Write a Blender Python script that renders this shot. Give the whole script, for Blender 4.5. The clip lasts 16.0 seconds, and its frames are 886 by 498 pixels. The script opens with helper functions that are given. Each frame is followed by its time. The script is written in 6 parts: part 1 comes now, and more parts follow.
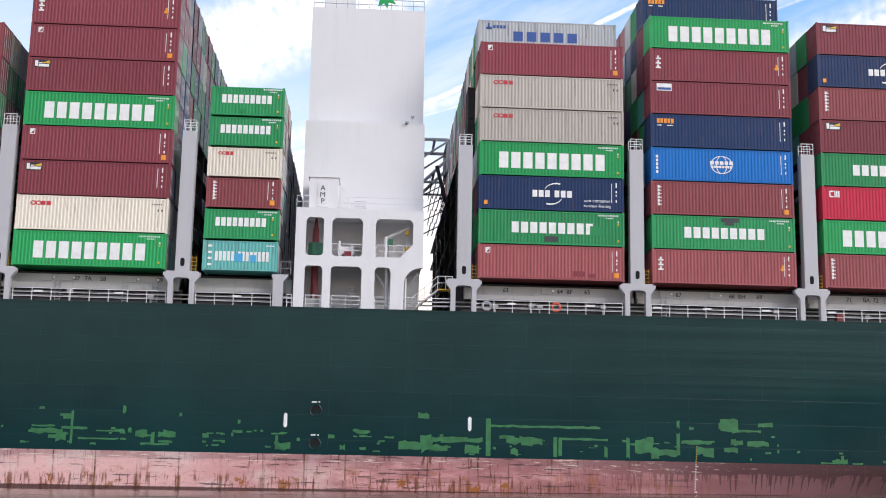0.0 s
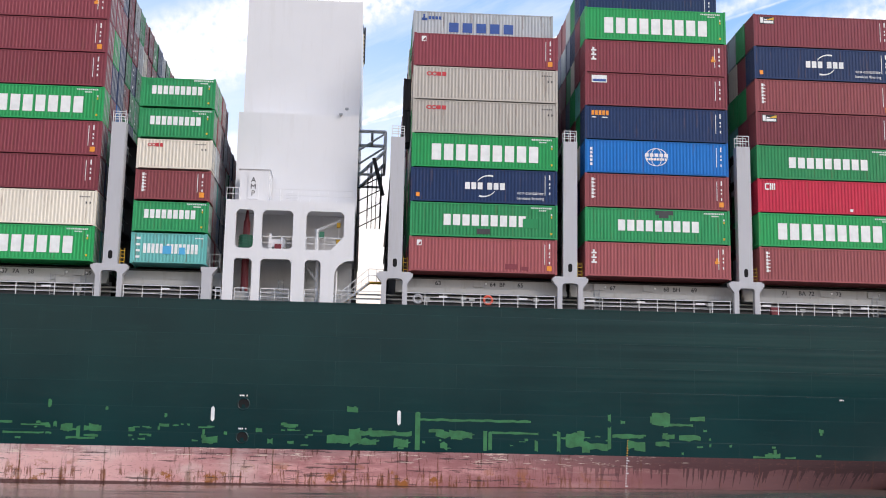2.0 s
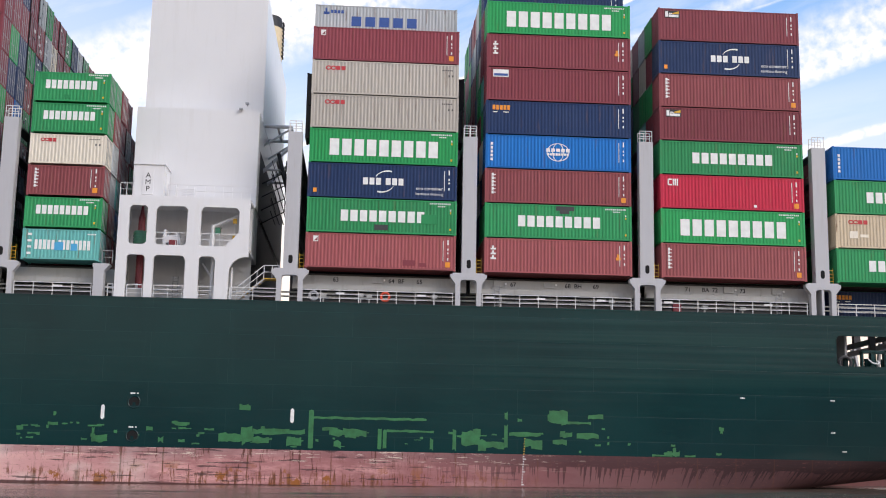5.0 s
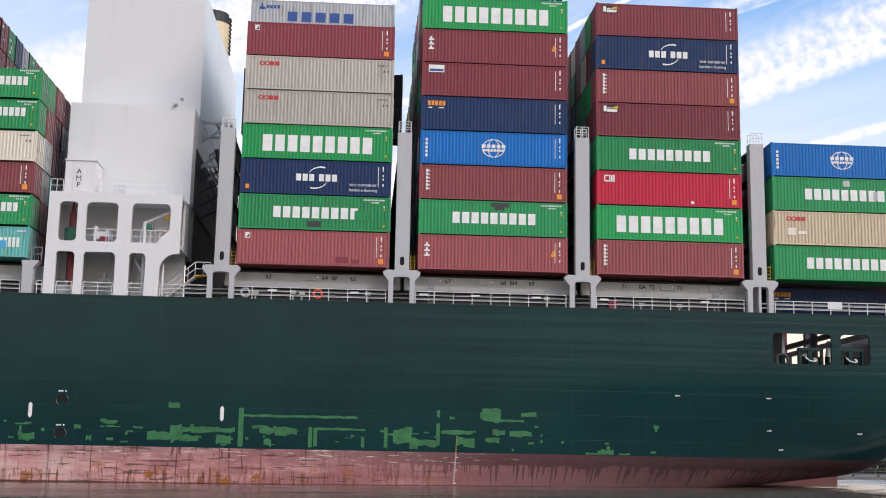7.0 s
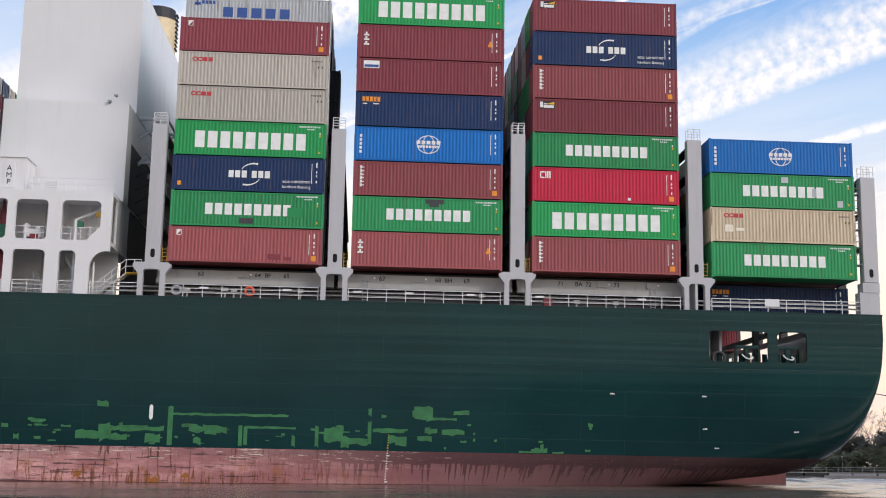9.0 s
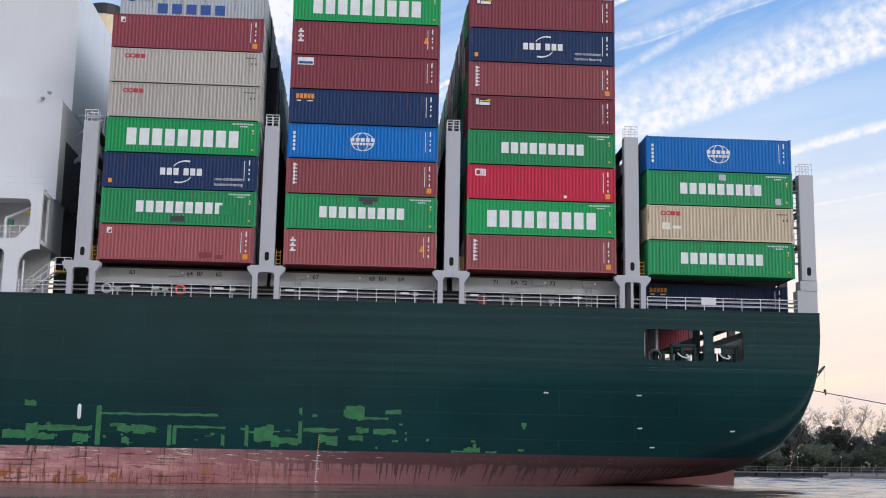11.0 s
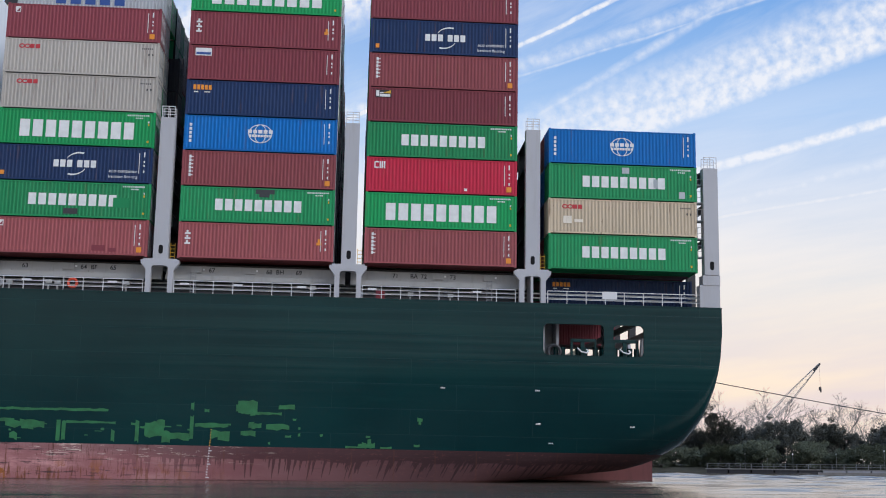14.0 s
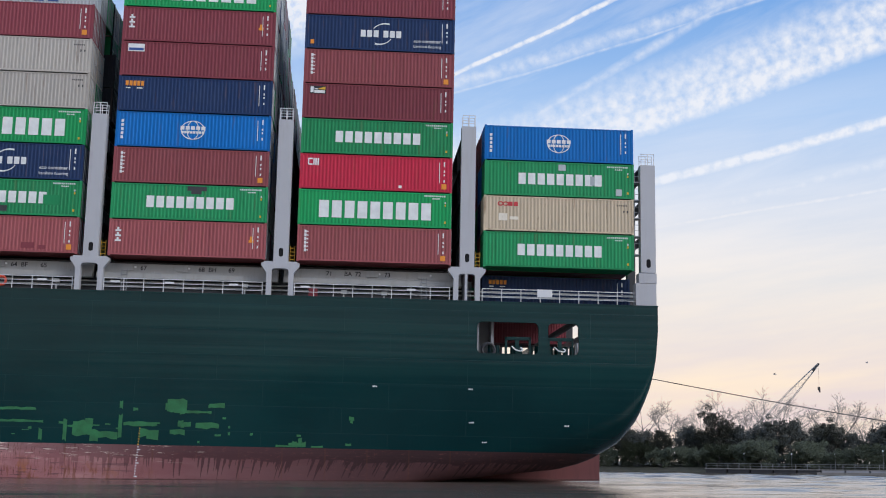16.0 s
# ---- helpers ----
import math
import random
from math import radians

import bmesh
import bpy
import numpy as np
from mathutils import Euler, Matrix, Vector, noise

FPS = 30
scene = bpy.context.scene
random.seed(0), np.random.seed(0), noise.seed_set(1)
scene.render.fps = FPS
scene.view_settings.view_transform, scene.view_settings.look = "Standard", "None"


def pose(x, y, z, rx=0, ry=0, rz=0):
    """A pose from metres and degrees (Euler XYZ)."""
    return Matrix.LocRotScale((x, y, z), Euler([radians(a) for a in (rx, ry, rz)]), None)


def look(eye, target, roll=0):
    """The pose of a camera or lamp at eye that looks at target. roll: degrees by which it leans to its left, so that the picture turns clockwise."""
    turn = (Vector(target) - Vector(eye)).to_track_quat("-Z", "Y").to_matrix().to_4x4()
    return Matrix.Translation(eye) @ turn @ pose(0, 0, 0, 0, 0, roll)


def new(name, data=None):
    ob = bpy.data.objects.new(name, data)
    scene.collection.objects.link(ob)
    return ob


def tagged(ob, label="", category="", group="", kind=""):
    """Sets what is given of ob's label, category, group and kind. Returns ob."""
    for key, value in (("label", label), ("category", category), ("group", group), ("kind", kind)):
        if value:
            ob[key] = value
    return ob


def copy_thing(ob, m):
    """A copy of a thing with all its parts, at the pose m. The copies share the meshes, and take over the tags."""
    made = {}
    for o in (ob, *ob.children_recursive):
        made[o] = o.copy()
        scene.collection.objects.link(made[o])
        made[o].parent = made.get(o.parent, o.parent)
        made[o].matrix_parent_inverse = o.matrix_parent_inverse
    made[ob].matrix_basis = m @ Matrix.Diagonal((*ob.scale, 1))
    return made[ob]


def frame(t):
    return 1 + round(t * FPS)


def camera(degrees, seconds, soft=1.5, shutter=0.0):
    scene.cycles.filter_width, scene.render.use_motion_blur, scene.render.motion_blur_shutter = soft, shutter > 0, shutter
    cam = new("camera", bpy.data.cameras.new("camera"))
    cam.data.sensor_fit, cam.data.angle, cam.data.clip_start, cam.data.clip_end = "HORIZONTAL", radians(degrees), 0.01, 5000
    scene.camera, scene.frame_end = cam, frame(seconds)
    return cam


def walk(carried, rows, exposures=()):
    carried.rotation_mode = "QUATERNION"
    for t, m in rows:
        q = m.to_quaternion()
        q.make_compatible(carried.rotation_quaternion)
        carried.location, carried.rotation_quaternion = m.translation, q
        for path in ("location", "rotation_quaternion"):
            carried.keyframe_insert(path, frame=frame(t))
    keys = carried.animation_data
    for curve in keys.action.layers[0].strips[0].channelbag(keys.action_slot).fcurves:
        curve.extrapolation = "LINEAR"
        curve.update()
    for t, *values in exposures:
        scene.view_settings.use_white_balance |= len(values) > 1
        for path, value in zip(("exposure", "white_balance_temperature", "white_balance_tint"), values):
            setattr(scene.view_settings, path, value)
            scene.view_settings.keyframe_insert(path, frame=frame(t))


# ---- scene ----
# ------------------------------------------------------------------ camera
cam = camera(40.0, 16.0, soft=1.05)
EYE = 1.6
TURNS = [  # seconds, yaw, pitch, roll of the hand-held camera, which stays in one spot
    (0.0, 0.369, 10.373, 0.626), (0.5, 0.342, 10.313, 0.642), (1.0, 0.301, 10.233, 0.668), (1.5, 0.267, 10.173, 0.66),
    (2.0, 0.231, 10.136, 0.643), (2.5, 0.178, 10.149, 0.621), (3.0, 0.156, 10.163, 0.592), (3.5, 0.137, 10.161, 0.585),
    (4.0, 0.122, 10.151, 0.588), (4.5, 0.079, 10.134, 0.597), (7.0, 0.017, 10.07, 0.584), (7.5, 0.006, 10.053, 0.58),
    (8.0, 0.0, 10.039, 0.583), (8.5, -0.013, 10.034, 0.568), (9.0, -0.017, 10.037, 0.542), (11.5, -0.087, 10.049, 0.513),
    (12.0, -0.123, 10.023, 0.507), (12.5, -0.162, 9.979, 0.516), (13.0, -0.193, 9.937, 0.536), (13.5, -0.233, 9.902, 0.573),
    (14.0, -0.258, 9.901, 0.589), (14.5, -0.264, 9.894, 0.592), (15.0, -0.273, 9.897, 0.589), (15.5, -0.293, 9.898, 0.612),
    (16.0, -0.303, 9.89, 0.617),
]
walk(cam, [(t, pose(0, 0, EYE, 90 + p, 0, y) @ pose(0, 0, 0, 0, 0, r)) for t, y, p, r in TURNS],
     exposures=[(0.0, 0.24, 6850, 12), (4.5, 0.16, 7000, 12), (9.0, 0.0, 7120, 11), (12.0, -0.2, 6280, 9), (16.0, -0.3, 6230, 9)])

# the ship's way: it drifts past at about 2.7 m/s, slightly crabbing, trimmed a little by the stern
HEADING, COURSE, TRIM, OFF = 3.8208, 8.0844, 0.4717, 98.527


def ship_pose(t):
    s = 2.73807 * t - 0.003943 * t * t
    c = radians(COURSE)
    return pose(-s * math.cos(c), OFF - s * math.sin(c), 0, 0, TRIM, HEADING)


KEYED = []  # (thing, its pose in the ship's space)

# ------------------------------------------------------------------ world and sun
SUN_EL, SUN_AZ = 31.0, 128.0


def build_world():
    w = bpy.data.worlds.new("sky")
    scene.world = w
    w.use_nodes = True
    nt = w.node_tree
    nt.nodes.clear()
    N, L = nt.nodes.new, nt.links.new

    def m(op, a, b=None, clamp=False):
        n = N("ShaderNodeMath")
        n.operation, n.use_clamp = op, clamp
        for k, v in enumerate((a, b)):
            if v is None:
                continue
            if isinstance(v, (int, float)):
                n.inputs[k].default_value = v
            else:
                L(v, n.inputs[k])
        return n.outputs[0]

    co = N("ShaderNodeTexCoord")
    sep = N("ShaderNodeSeparateXYZ")
    L(co.outputs["Generated"], sep.inputs[0])
    x, y, z = sep.outputs
    ramp = N("ShaderNodeValToRGB")
    L(m("MULTIPLY", z, 2.0, True), ramp.inputs[0])
    cr = ramp.color_ramp
    stops = [(0.0, (0.62, 0.52, 0.52)), (0.08, (0.80, 0.65, 0.64)), (0.17, (0.86, 0.73, 0.67)), (0.28, (0.80, 0.76, 0.74)),
             (0.40, (0.70, 0.73, 0.81)), (0.55, (0.40, 0.57, 0.84)), (0.75, (0.16, 0.36, 0.74)), (1.0, (0.12, 0.28, 0.62))]
    while len(cr.elements) < len(stops):
        cr.elements.new(0.5)
    for e, (p, c) in zip(cr.elements, stops):
        e.position, e.color = p, (*c, 1)
    # streaks of cirrus: c runs across them, l along them
    c = m("ADD", m("MULTIPLY", x, -0.39), m("MULTIPLY", z, 0.92))
    l = m("ADD", m("MULTIPLY", x, 0.92), m("MULTIPLY", z, 0.39))
    comb = N("ShaderNodeCombineXYZ")
    L(m("MULTIPLY", c, 16.0), comb.inputs[0])
    L(m("MULTIPLY", l, 2.6), comb.inputs[1])
    L(m("MULTIPLY", y, 2.0), comb.inputs[2])
    n1 = N("ShaderNodeTexNoise")
    n1.inputs["Scale"].default_value, n1.inputs["Detail"].default_value, n1.inputs["Roughness"].default_value = 1.0, 7.0, 0.62
    L(comb.outputs[0], n1.inputs["Vector"])
    n2 = N("ShaderNodeTexNoise")
    n2.inputs["Scale"].default_value, n2.inputs["Detail"].default_value = 130.0, 3.0
    L(co.outputs["Generated"], n2.inputs["Vector"])
    warp = m("MULTIPLY", m("SUBTRACT", n1.outputs[0], 0.5), 0.012)
    cw = m("ADD", c, warp)

    def band(v, centre, half, soft):
        d = m("ABSOLUTE", m("SUBTRACT", v, centre))
        return m("DIVIDE", m("SUBTRACT", half + soft, d), soft, True)

    thin = m("MULTIPLY", m("SUBTRACT", n1.outputs[0], 0.48), 2.8, True)
    ripple = m("ADD", -0.25, m("MULTIPLY", n2.outputs[0], 2.3))
    cover = m("MULTIPLY", thin, 0.75)
    c2 = m("ADD", m("ADD", m("MULTIPLY", x, -0.25), m("MULTIPLY", z, 0.968)), warp)
    c3 = m("ADD", m("ADD", m("MULTIPLY", x, -0.29), m("MULTIPLY", z, 0.957)), warp)
    c4 = m("ADD", m("ADD", m("MULTIPLY", x, -0.211), m("MULTIPLY", z, 0.977)), m("MULTIPLY", warp, 0.6))
    c5 = m("ADD", m("ADD", m("MULTIPLY", x, -0.47), m("MULTIPLY", z, 0.883)), warp)
    c6 = m("ADD", m("ADD", m("MULTIPLY", x, -0.129), m("MULTIPLY", z, 0.992)), m("MULTIPLY", warp, 0.5))
    for line, centre, half, soft, k in ((c3, 0.2115, 0.007, 0.009, 0.85), (c3, 0.228, 0.004, 0.026, 0.7), (cw, 0.2815, 0.0008, 0.0020, 1.0), (c2, 0.2905, 0.001, 0.009, 0.5), (c2, 0.283, 0.0003, 0.0015, 0.4), (c5, 0.2085, 0.0006, 0.0045, 0.45),
                                        (c4, 0.1825, 0.0016, 0.0036, 1.0), (cw, 0.375, 0.010, 0.030, 0.9), (c6, 0.1641, 0.0004, 0.0018, 0.6), (c4, 0.152, 0.001, 0.006, 0.4)):
        cover = m("MAXIMUM", cover, m("MULTIPLY", m("MULTIPLY", band(line, centre, half, soft), k), ripple, True))
    # low, flat veils of cloud above the horizon
    comb2 = N("ShaderNodeCombineXYZ")
    L(m("MULTIPLY", m("ADD", z, m("MULTIPLY", x, -0.12)), 26.0), comb2.inputs[0])
    L(m("MULTIPLY", x, 3.0), comb2.inputs[1])
    L(m("MULTIPLY", y, 3.0), comb2.inputs[2])
    n3 = N("ShaderNodeTexNoise")
    n3.inputs["Scale"].default_value, n3.inputs["Detail"].default_value, n3.inputs["Roughness"].default_value = 1.0, 6.0, 0.6
    L(comb2.outputs[0], n3.inputs["Vector"])
    veil = m("MULTIPLY", m("MULTIPLY", m("SUBTRACT", n3.outputs[0], 0.385), 3.6, True), m("MULTIPLY", m("SUBTRACT", 0.32, z, True), 6.0, True), True)
    cover = m("MAXIMUM", cover, m("MULTIPLY", veil, 0.9))
    # the cloud thickens to the left of the view and thins to the right
    cover = m("ADD", cover, m("MULTIPLY", m("SUBTRACT", 0.06, x, True), 0.8), True)
    mix = N("ShaderNodeMixRGB")
    L(cover, mix.inputs[0])
    L(ramp.outputs[0], mix.inputs[1])
    cloud = N("ShaderNodeValToRGB")
    L(m("MULTIPLY", z, 2.0, True), cloud.inputs[0])
    cloud.color_ramp.elements[0].position, cloud.color_ramp.elements[0].color = 0.12, (1.06, 0.83, 0.60, 1)
    cloud.color_ramp.elements[1].position, cloud.color_ramp.elements[1].color = 0.45, (0.86, 0.855, 0.89, 1)
    L(cloud.outputs[0], mix.inputs[2])
    sky = N("ShaderNodeTexSky")
    sky.sky_type, sky.sun_disc = "NISHITA", False
    sky.sun_elevation, sky.sun_rotation = radians(SUN_EL), radians(SUN_AZ)
    b1, b2, add, out = N("ShaderNodeBackground"), N("ShaderNodeBackground"), N("ShaderNodeAddShader"), N("ShaderNodeOutputWorld")
    L(mix.outputs[0], b1.inputs[0])
    b1.inputs[1].default_value = 1.2
    L(sky.outputs[0], b2.inputs[0])
    b2.inputs[1].default_value = 0.012
    L(b1.outputs[0], add.inputs[0])
    L(b2.outputs[0], add.inputs[1])
    L(add.outputs[0], out.inputs[0])


build_world()
sun = new("sun", bpy.data.lights.new("sun", "SUN"))
sun.data.energy, sun.data.angle, sun.data.color = 2.1, radians(35), (1.0, 0.962, 0.93)
sun.matrix_world = look((80, -62, 62), (0, 0, 0))

# ------------------------------------------------------------------ materials
MATS = {}


class Mat:
    """A node material with a few short-hands."""

    def __init__(self, name, rough=0.6, metal=0.0):
        self.m = bpy.data.materials.new(name)
        self.m.use_nodes = True
        self.nt = self.m.node_tree
        self.b = self.nt.nodes["Principled BSDF"]
        self.b.inputs["Roughness"].default_value, self.b.inputs["Metallic"].default_value = rough, metal
        self.co = self.nt.nodes.new("ShaderNodeTexCoord")
        MATS[name] = self.m

    def node(self, kind):
        return self.nt.nodes.new(kind)

    def link(self, a, b):
        self.nt.links.new(a, b)

    def math(self, op, a, b=None, clamp=False):
        n = self.node("ShaderNodeMath")
        n.operation, n.use_clamp = op, clamp
        for k, v in enumerate((a, b)):
            if v is None:
                continue
            if isinstance(v, (int, float)):
                n.inputs[k].default_value = v
            else:
                self.link(v, n.inputs[k])
        return n.outputs[0]

    def noise(self, scale, detail=4.0, rough=0.6, stretch=(1, 1, 1), shift=None):
        mp = self.node("ShaderNodeMapping")
        mp.inputs["Scale"].default_value = stretch
        self.link(self.co.outputs["Object"], mp.inputs[0])
        if shift is not None:
            c = self.node("ShaderNodeCombineXYZ")
            for k in range(3):
                self.link(shift, c.inputs[k])
            self.link(c.outputs[0], mp.inputs["Location"])
        n = self.node("ShaderNodeTexNoise")
        n.inputs["Scale"].default_value, n.inputs["Detail"].default_value, n.inputs["Roughness"].default_value = scale, detail, rough
        self.link(mp.outputs[0], n.inputs["Vector"])
        return n.outputs[0]

    def random(self, scale=40.0):
        n = self.node("ShaderNodeObjectInfo")
        return self.math("MULTIPLY", n.outputs["Random"], scale)

    def step(self, v, lo, hi):
        n = self.node("ShaderNodeMapRange")
        n.inputs["From Min"].default_value, n.inputs["From Max"].default_value = lo, hi
        self.link(v, n.inputs["Value"])
        return n.outputs[0]

    def mix(self, f, a, b, kind="MIX"):
        n = self.node("ShaderNodeMixRGB")
        n.blend_type = kind
        for k, v in enumerate((f, a, b)):
            if isinstance(v, (int, float)):
                n.inputs[k].default_value = v
            elif isinstance(v, tuple):
                n.inputs[k].default_value = (*v, 1)
            else:
                self.link(v, n.inputs[k])
        return n.outputs[0]

    def done(self, colour, bump=None, strength=0.2, dist=0.02, rough=None):
        if isinstance(colour, tuple):
            self.b.inputs["Base Color"].default_value = (*colour, 1)
        else:
            self.link(colour, self.b.inputs["Base Color"])
        if rough is not None:
            self.link(rough, self.b.inputs["Roughness"])
        if bump is not None:
            n = self.node("ShaderNodeBump")
            n.inputs["Strength"].default_value, n.inputs["Distance"].default_value = strength, dist
            self.link(bump, n.inputs["Height"])
            self.link(n.outputs[0], self.b.inputs["Normal"])
        return self.m


def paint(name, colour, rough=0.5, wear=0.35, rust=0.5, runs=0.25):
    """Weathered container paint: faded panels, rain streaks, scuffs and rust specks."""
    colour = tuple(min(0.8, c * 1.2) for c in colour)
    k = Mat(name, rough)
    k.b.inputs["Specular IOR Level"].default_value = 0.25
    r = k.random()
    big = k.noise(0.35, 3, 0.6, shift=r)
    streak = k.noise(1.0, 5, 0.7, (2.2, 2.2, 0.22), r)
    speck = k.noise(7.0, 5, 0.75, shift=r)
    dark = tuple(c * 0.62 for c in colour)
    pale = tuple(c * 0.85 + 0.055 for c in colour)
    c = k.mix(k.math("MULTIPLY", k.step(streak, 0.48, 0.72), wear), colour, dark)
    c = k.mix(k.math("MULTIPLY", k.step(big, 0.5, 0.75), wear * 0.45), c, pale)
    c = k.mix(k.math("MULTIPLY", k.step(speck, 0.66, 0.72), rust), c, (0.13, 0.055, 0.03))
    line = k.noise(1.0, 4, 0.7, (3.1, 3.1, 0.22), r)
    c = k.mix(k.math("MULTIPLY", k.step(line, 0.60, 0.66), runs), c, (0.16, 0.085, 0.045))
    # each box fades in its own way
    tone = k.node("ShaderNodeObjectInfo").outputs["Random"]
    c = k.mix(1.0, c, k.mix(tone, (0.86, 0.86, 0.86), (1.12, 1.12, 1.12)), "MULTIPLY")
    return k.done(c, speck, 0.12, 0.01)


def plain(name, colour, rough=0.5, metal=0.0, vary=0.15):
    k = Mat(name, rough, metal)
    n = k.noise(1.3, 5, 0.65)
    f = k.noise(14.0, 4, 0.6)
    d = tuple(c * (1 - vary) for c in colour)
    h = tuple(min(1.0, c * (1 + vary * 0.5)) for c in colour)
    c = k.mix(k.step(n, 0.35, 0.7), h, d)
    return k.done(c, f, 0.08, 0.01)


GREEN, OLDGREEN = paint("bright_green_paint", (0.013, 0.285, 0.085), 0.45, 0.25, 0.25), paint("worn_green_paint", (0.018, 0.235, 0.085), 0.5, 0.5, 0.6)
MAROON, REDBROWN = paint("maroon_paint", (0.205, 0.044, 0.058), 0.5, 0.35, 0.3), paint("faded_red_brown_paint", (0.29, 0.080, 0.086), 0.5, 0.4, 0.4)
RUSSET = paint("red_brown_paint", (0.228, 0.058, 0.066), 0.5, 0.4, 0.4)
DARKMAROON = paint("dark_maroon_paint", (0.185, 0.039, 0.052), 0.5, 0.35, 0.3)
BLACKBOX = paint("near_black_paint", (0.016, 0.015, 0.018), 0.5, 0.3, 0.3)
GREIGE = paint("grey_cream_paint", (0.42, 0.39, 0.35), 0.55, 0.35, 0.6, 0.35)
CREAM, BEIGE = paint("cream_paint", (0.64, 0.59, 0.50), 0.55, 0.35, 0.8, 0.4), paint("yellowed_beige_paint", (0.56, 0.46, 0.33), 0.55, 0.55, 0.9, 0.75)
NAVY, BLUE = paint("navy_paint", (0.010, 0.029, 0.090), 0.45, 0.3, 0.25), paint("bright_blue_paint", (0.002, 0.122, 0.39), 0.45, 0.3, 0.25)
RED, GREY = paint("red_paint", (0.43, 0.020, 0.050), 0.45, 0.3, 0.25), paint("light_grey_paint", (0.38, 0.41, 0.43), 0.55, 0.5, 0.6, 0.5)
TEAL = paint("faded_teal_paint", (0.10, 0.34, 0.32), 0.6, 0.5, 0.7, 0.6)
WHITEMARK = plain("white_lettering", (0.80, 0.81, 0.80), 0.6, 0, 0.12)
REDMARK, ORANGEMARK = plain("red_lettering", (0.55, 0.04, 0.05), 0.6), plain("orange_marking", (0.85, 0.30, 0.03), 0.6)
BLUEMARK, BLACKMARK = plain("blue_lettering", (0.03, 0.09, 0.32), 0.6), plain("black_lettering", (0.02, 0.02, 0.025), 0.6)
YELLOW = plain("yellow_paint", (0.72, 0.42, 0.03), 0.5)
CYANMARK = plain("cyan_patch", (0.06, 0.38, 0.66), 0.6)
# black rubber; also the coloured shade of holes and gaps between container rows
BLACKFILL = plain("black_rubber_and_shade", (0.006, 0.006, 0.007), 0.95)
STEEL = plain("galvanised_steel", (0.34, 0.35, 0.36), 0.45, 0.7)
SHIPWHITE = None
SHIPGREY = None


def streaked(name, colour, dirt, amount, rough=0.45, scale=1.0):
    k = Mat(name, rough)
    a = k.noise(0.8 * scale, 6, 0.7, (1.6, 1.6, 0.16))
    b = k.noise(0.25 * scale, 3, 0.5)
    f = k.noise(9.0, 4, 0.6)
    c = k.mix(k.math("MULTIPLY", k.step(a, 0.52, 0.8), amount), colour, dirt)
    c = k.mix(k.math("MULTIPLY", k.step(b, 0.45, 0.7), 0.15), c, tuple(q * 0.8 for q in colour))
    return k.done(c, f, 0.05, 0.01)


SHIPWHITE = streaked("white_ship_paint", (0.715, 0.715, 0.73), (0.48, 0.45, 0.40), 0.2)
SHIPGREY = streaked("grey_ship_paint", (0.46, 0.462, 0.487), (0.25, 0.19, 0.14), 0.3)
CASINGSIDE = streaked("sooted_white_paint", (0.80, 0.79, 0.78), (0.20, 0.20, 0.20), 0.3, 0.3)
DECKPAINT = plain("dark_green_deck_paint", (0.03, 0.07, 0.06), 0.7)
# dark steel; also carries shade on the casing side and under the containers
DARKSTEEL = plain("dark_steel_and_shade", (0.045, 0.045, 0.05), 0.6)
COAMING = streaked("pale_grey_coaming_paint", (0.42, 0.42, 0.41), (0.18, 0.14, 0.10), 0.5)
MACHINE = plain("machinery_green_paint", (0.03, 0.17, 0.10), 0.45)
PIPE_RED = plain("fire_main_red_paint", (0.21, 0.024, 0.034), 0.5)
LAMP_GLASS = plain("white_lamp_cover", (0.86, 0.86, 0.86), 0.4)
BUOY = plain("orange_lifebuoy", (0.78, 0.10, 0.05), 0.5)
CREAMPAINT = plain("cream_funnel_paint", (0.70, 0.56, 0.36), 0.5)


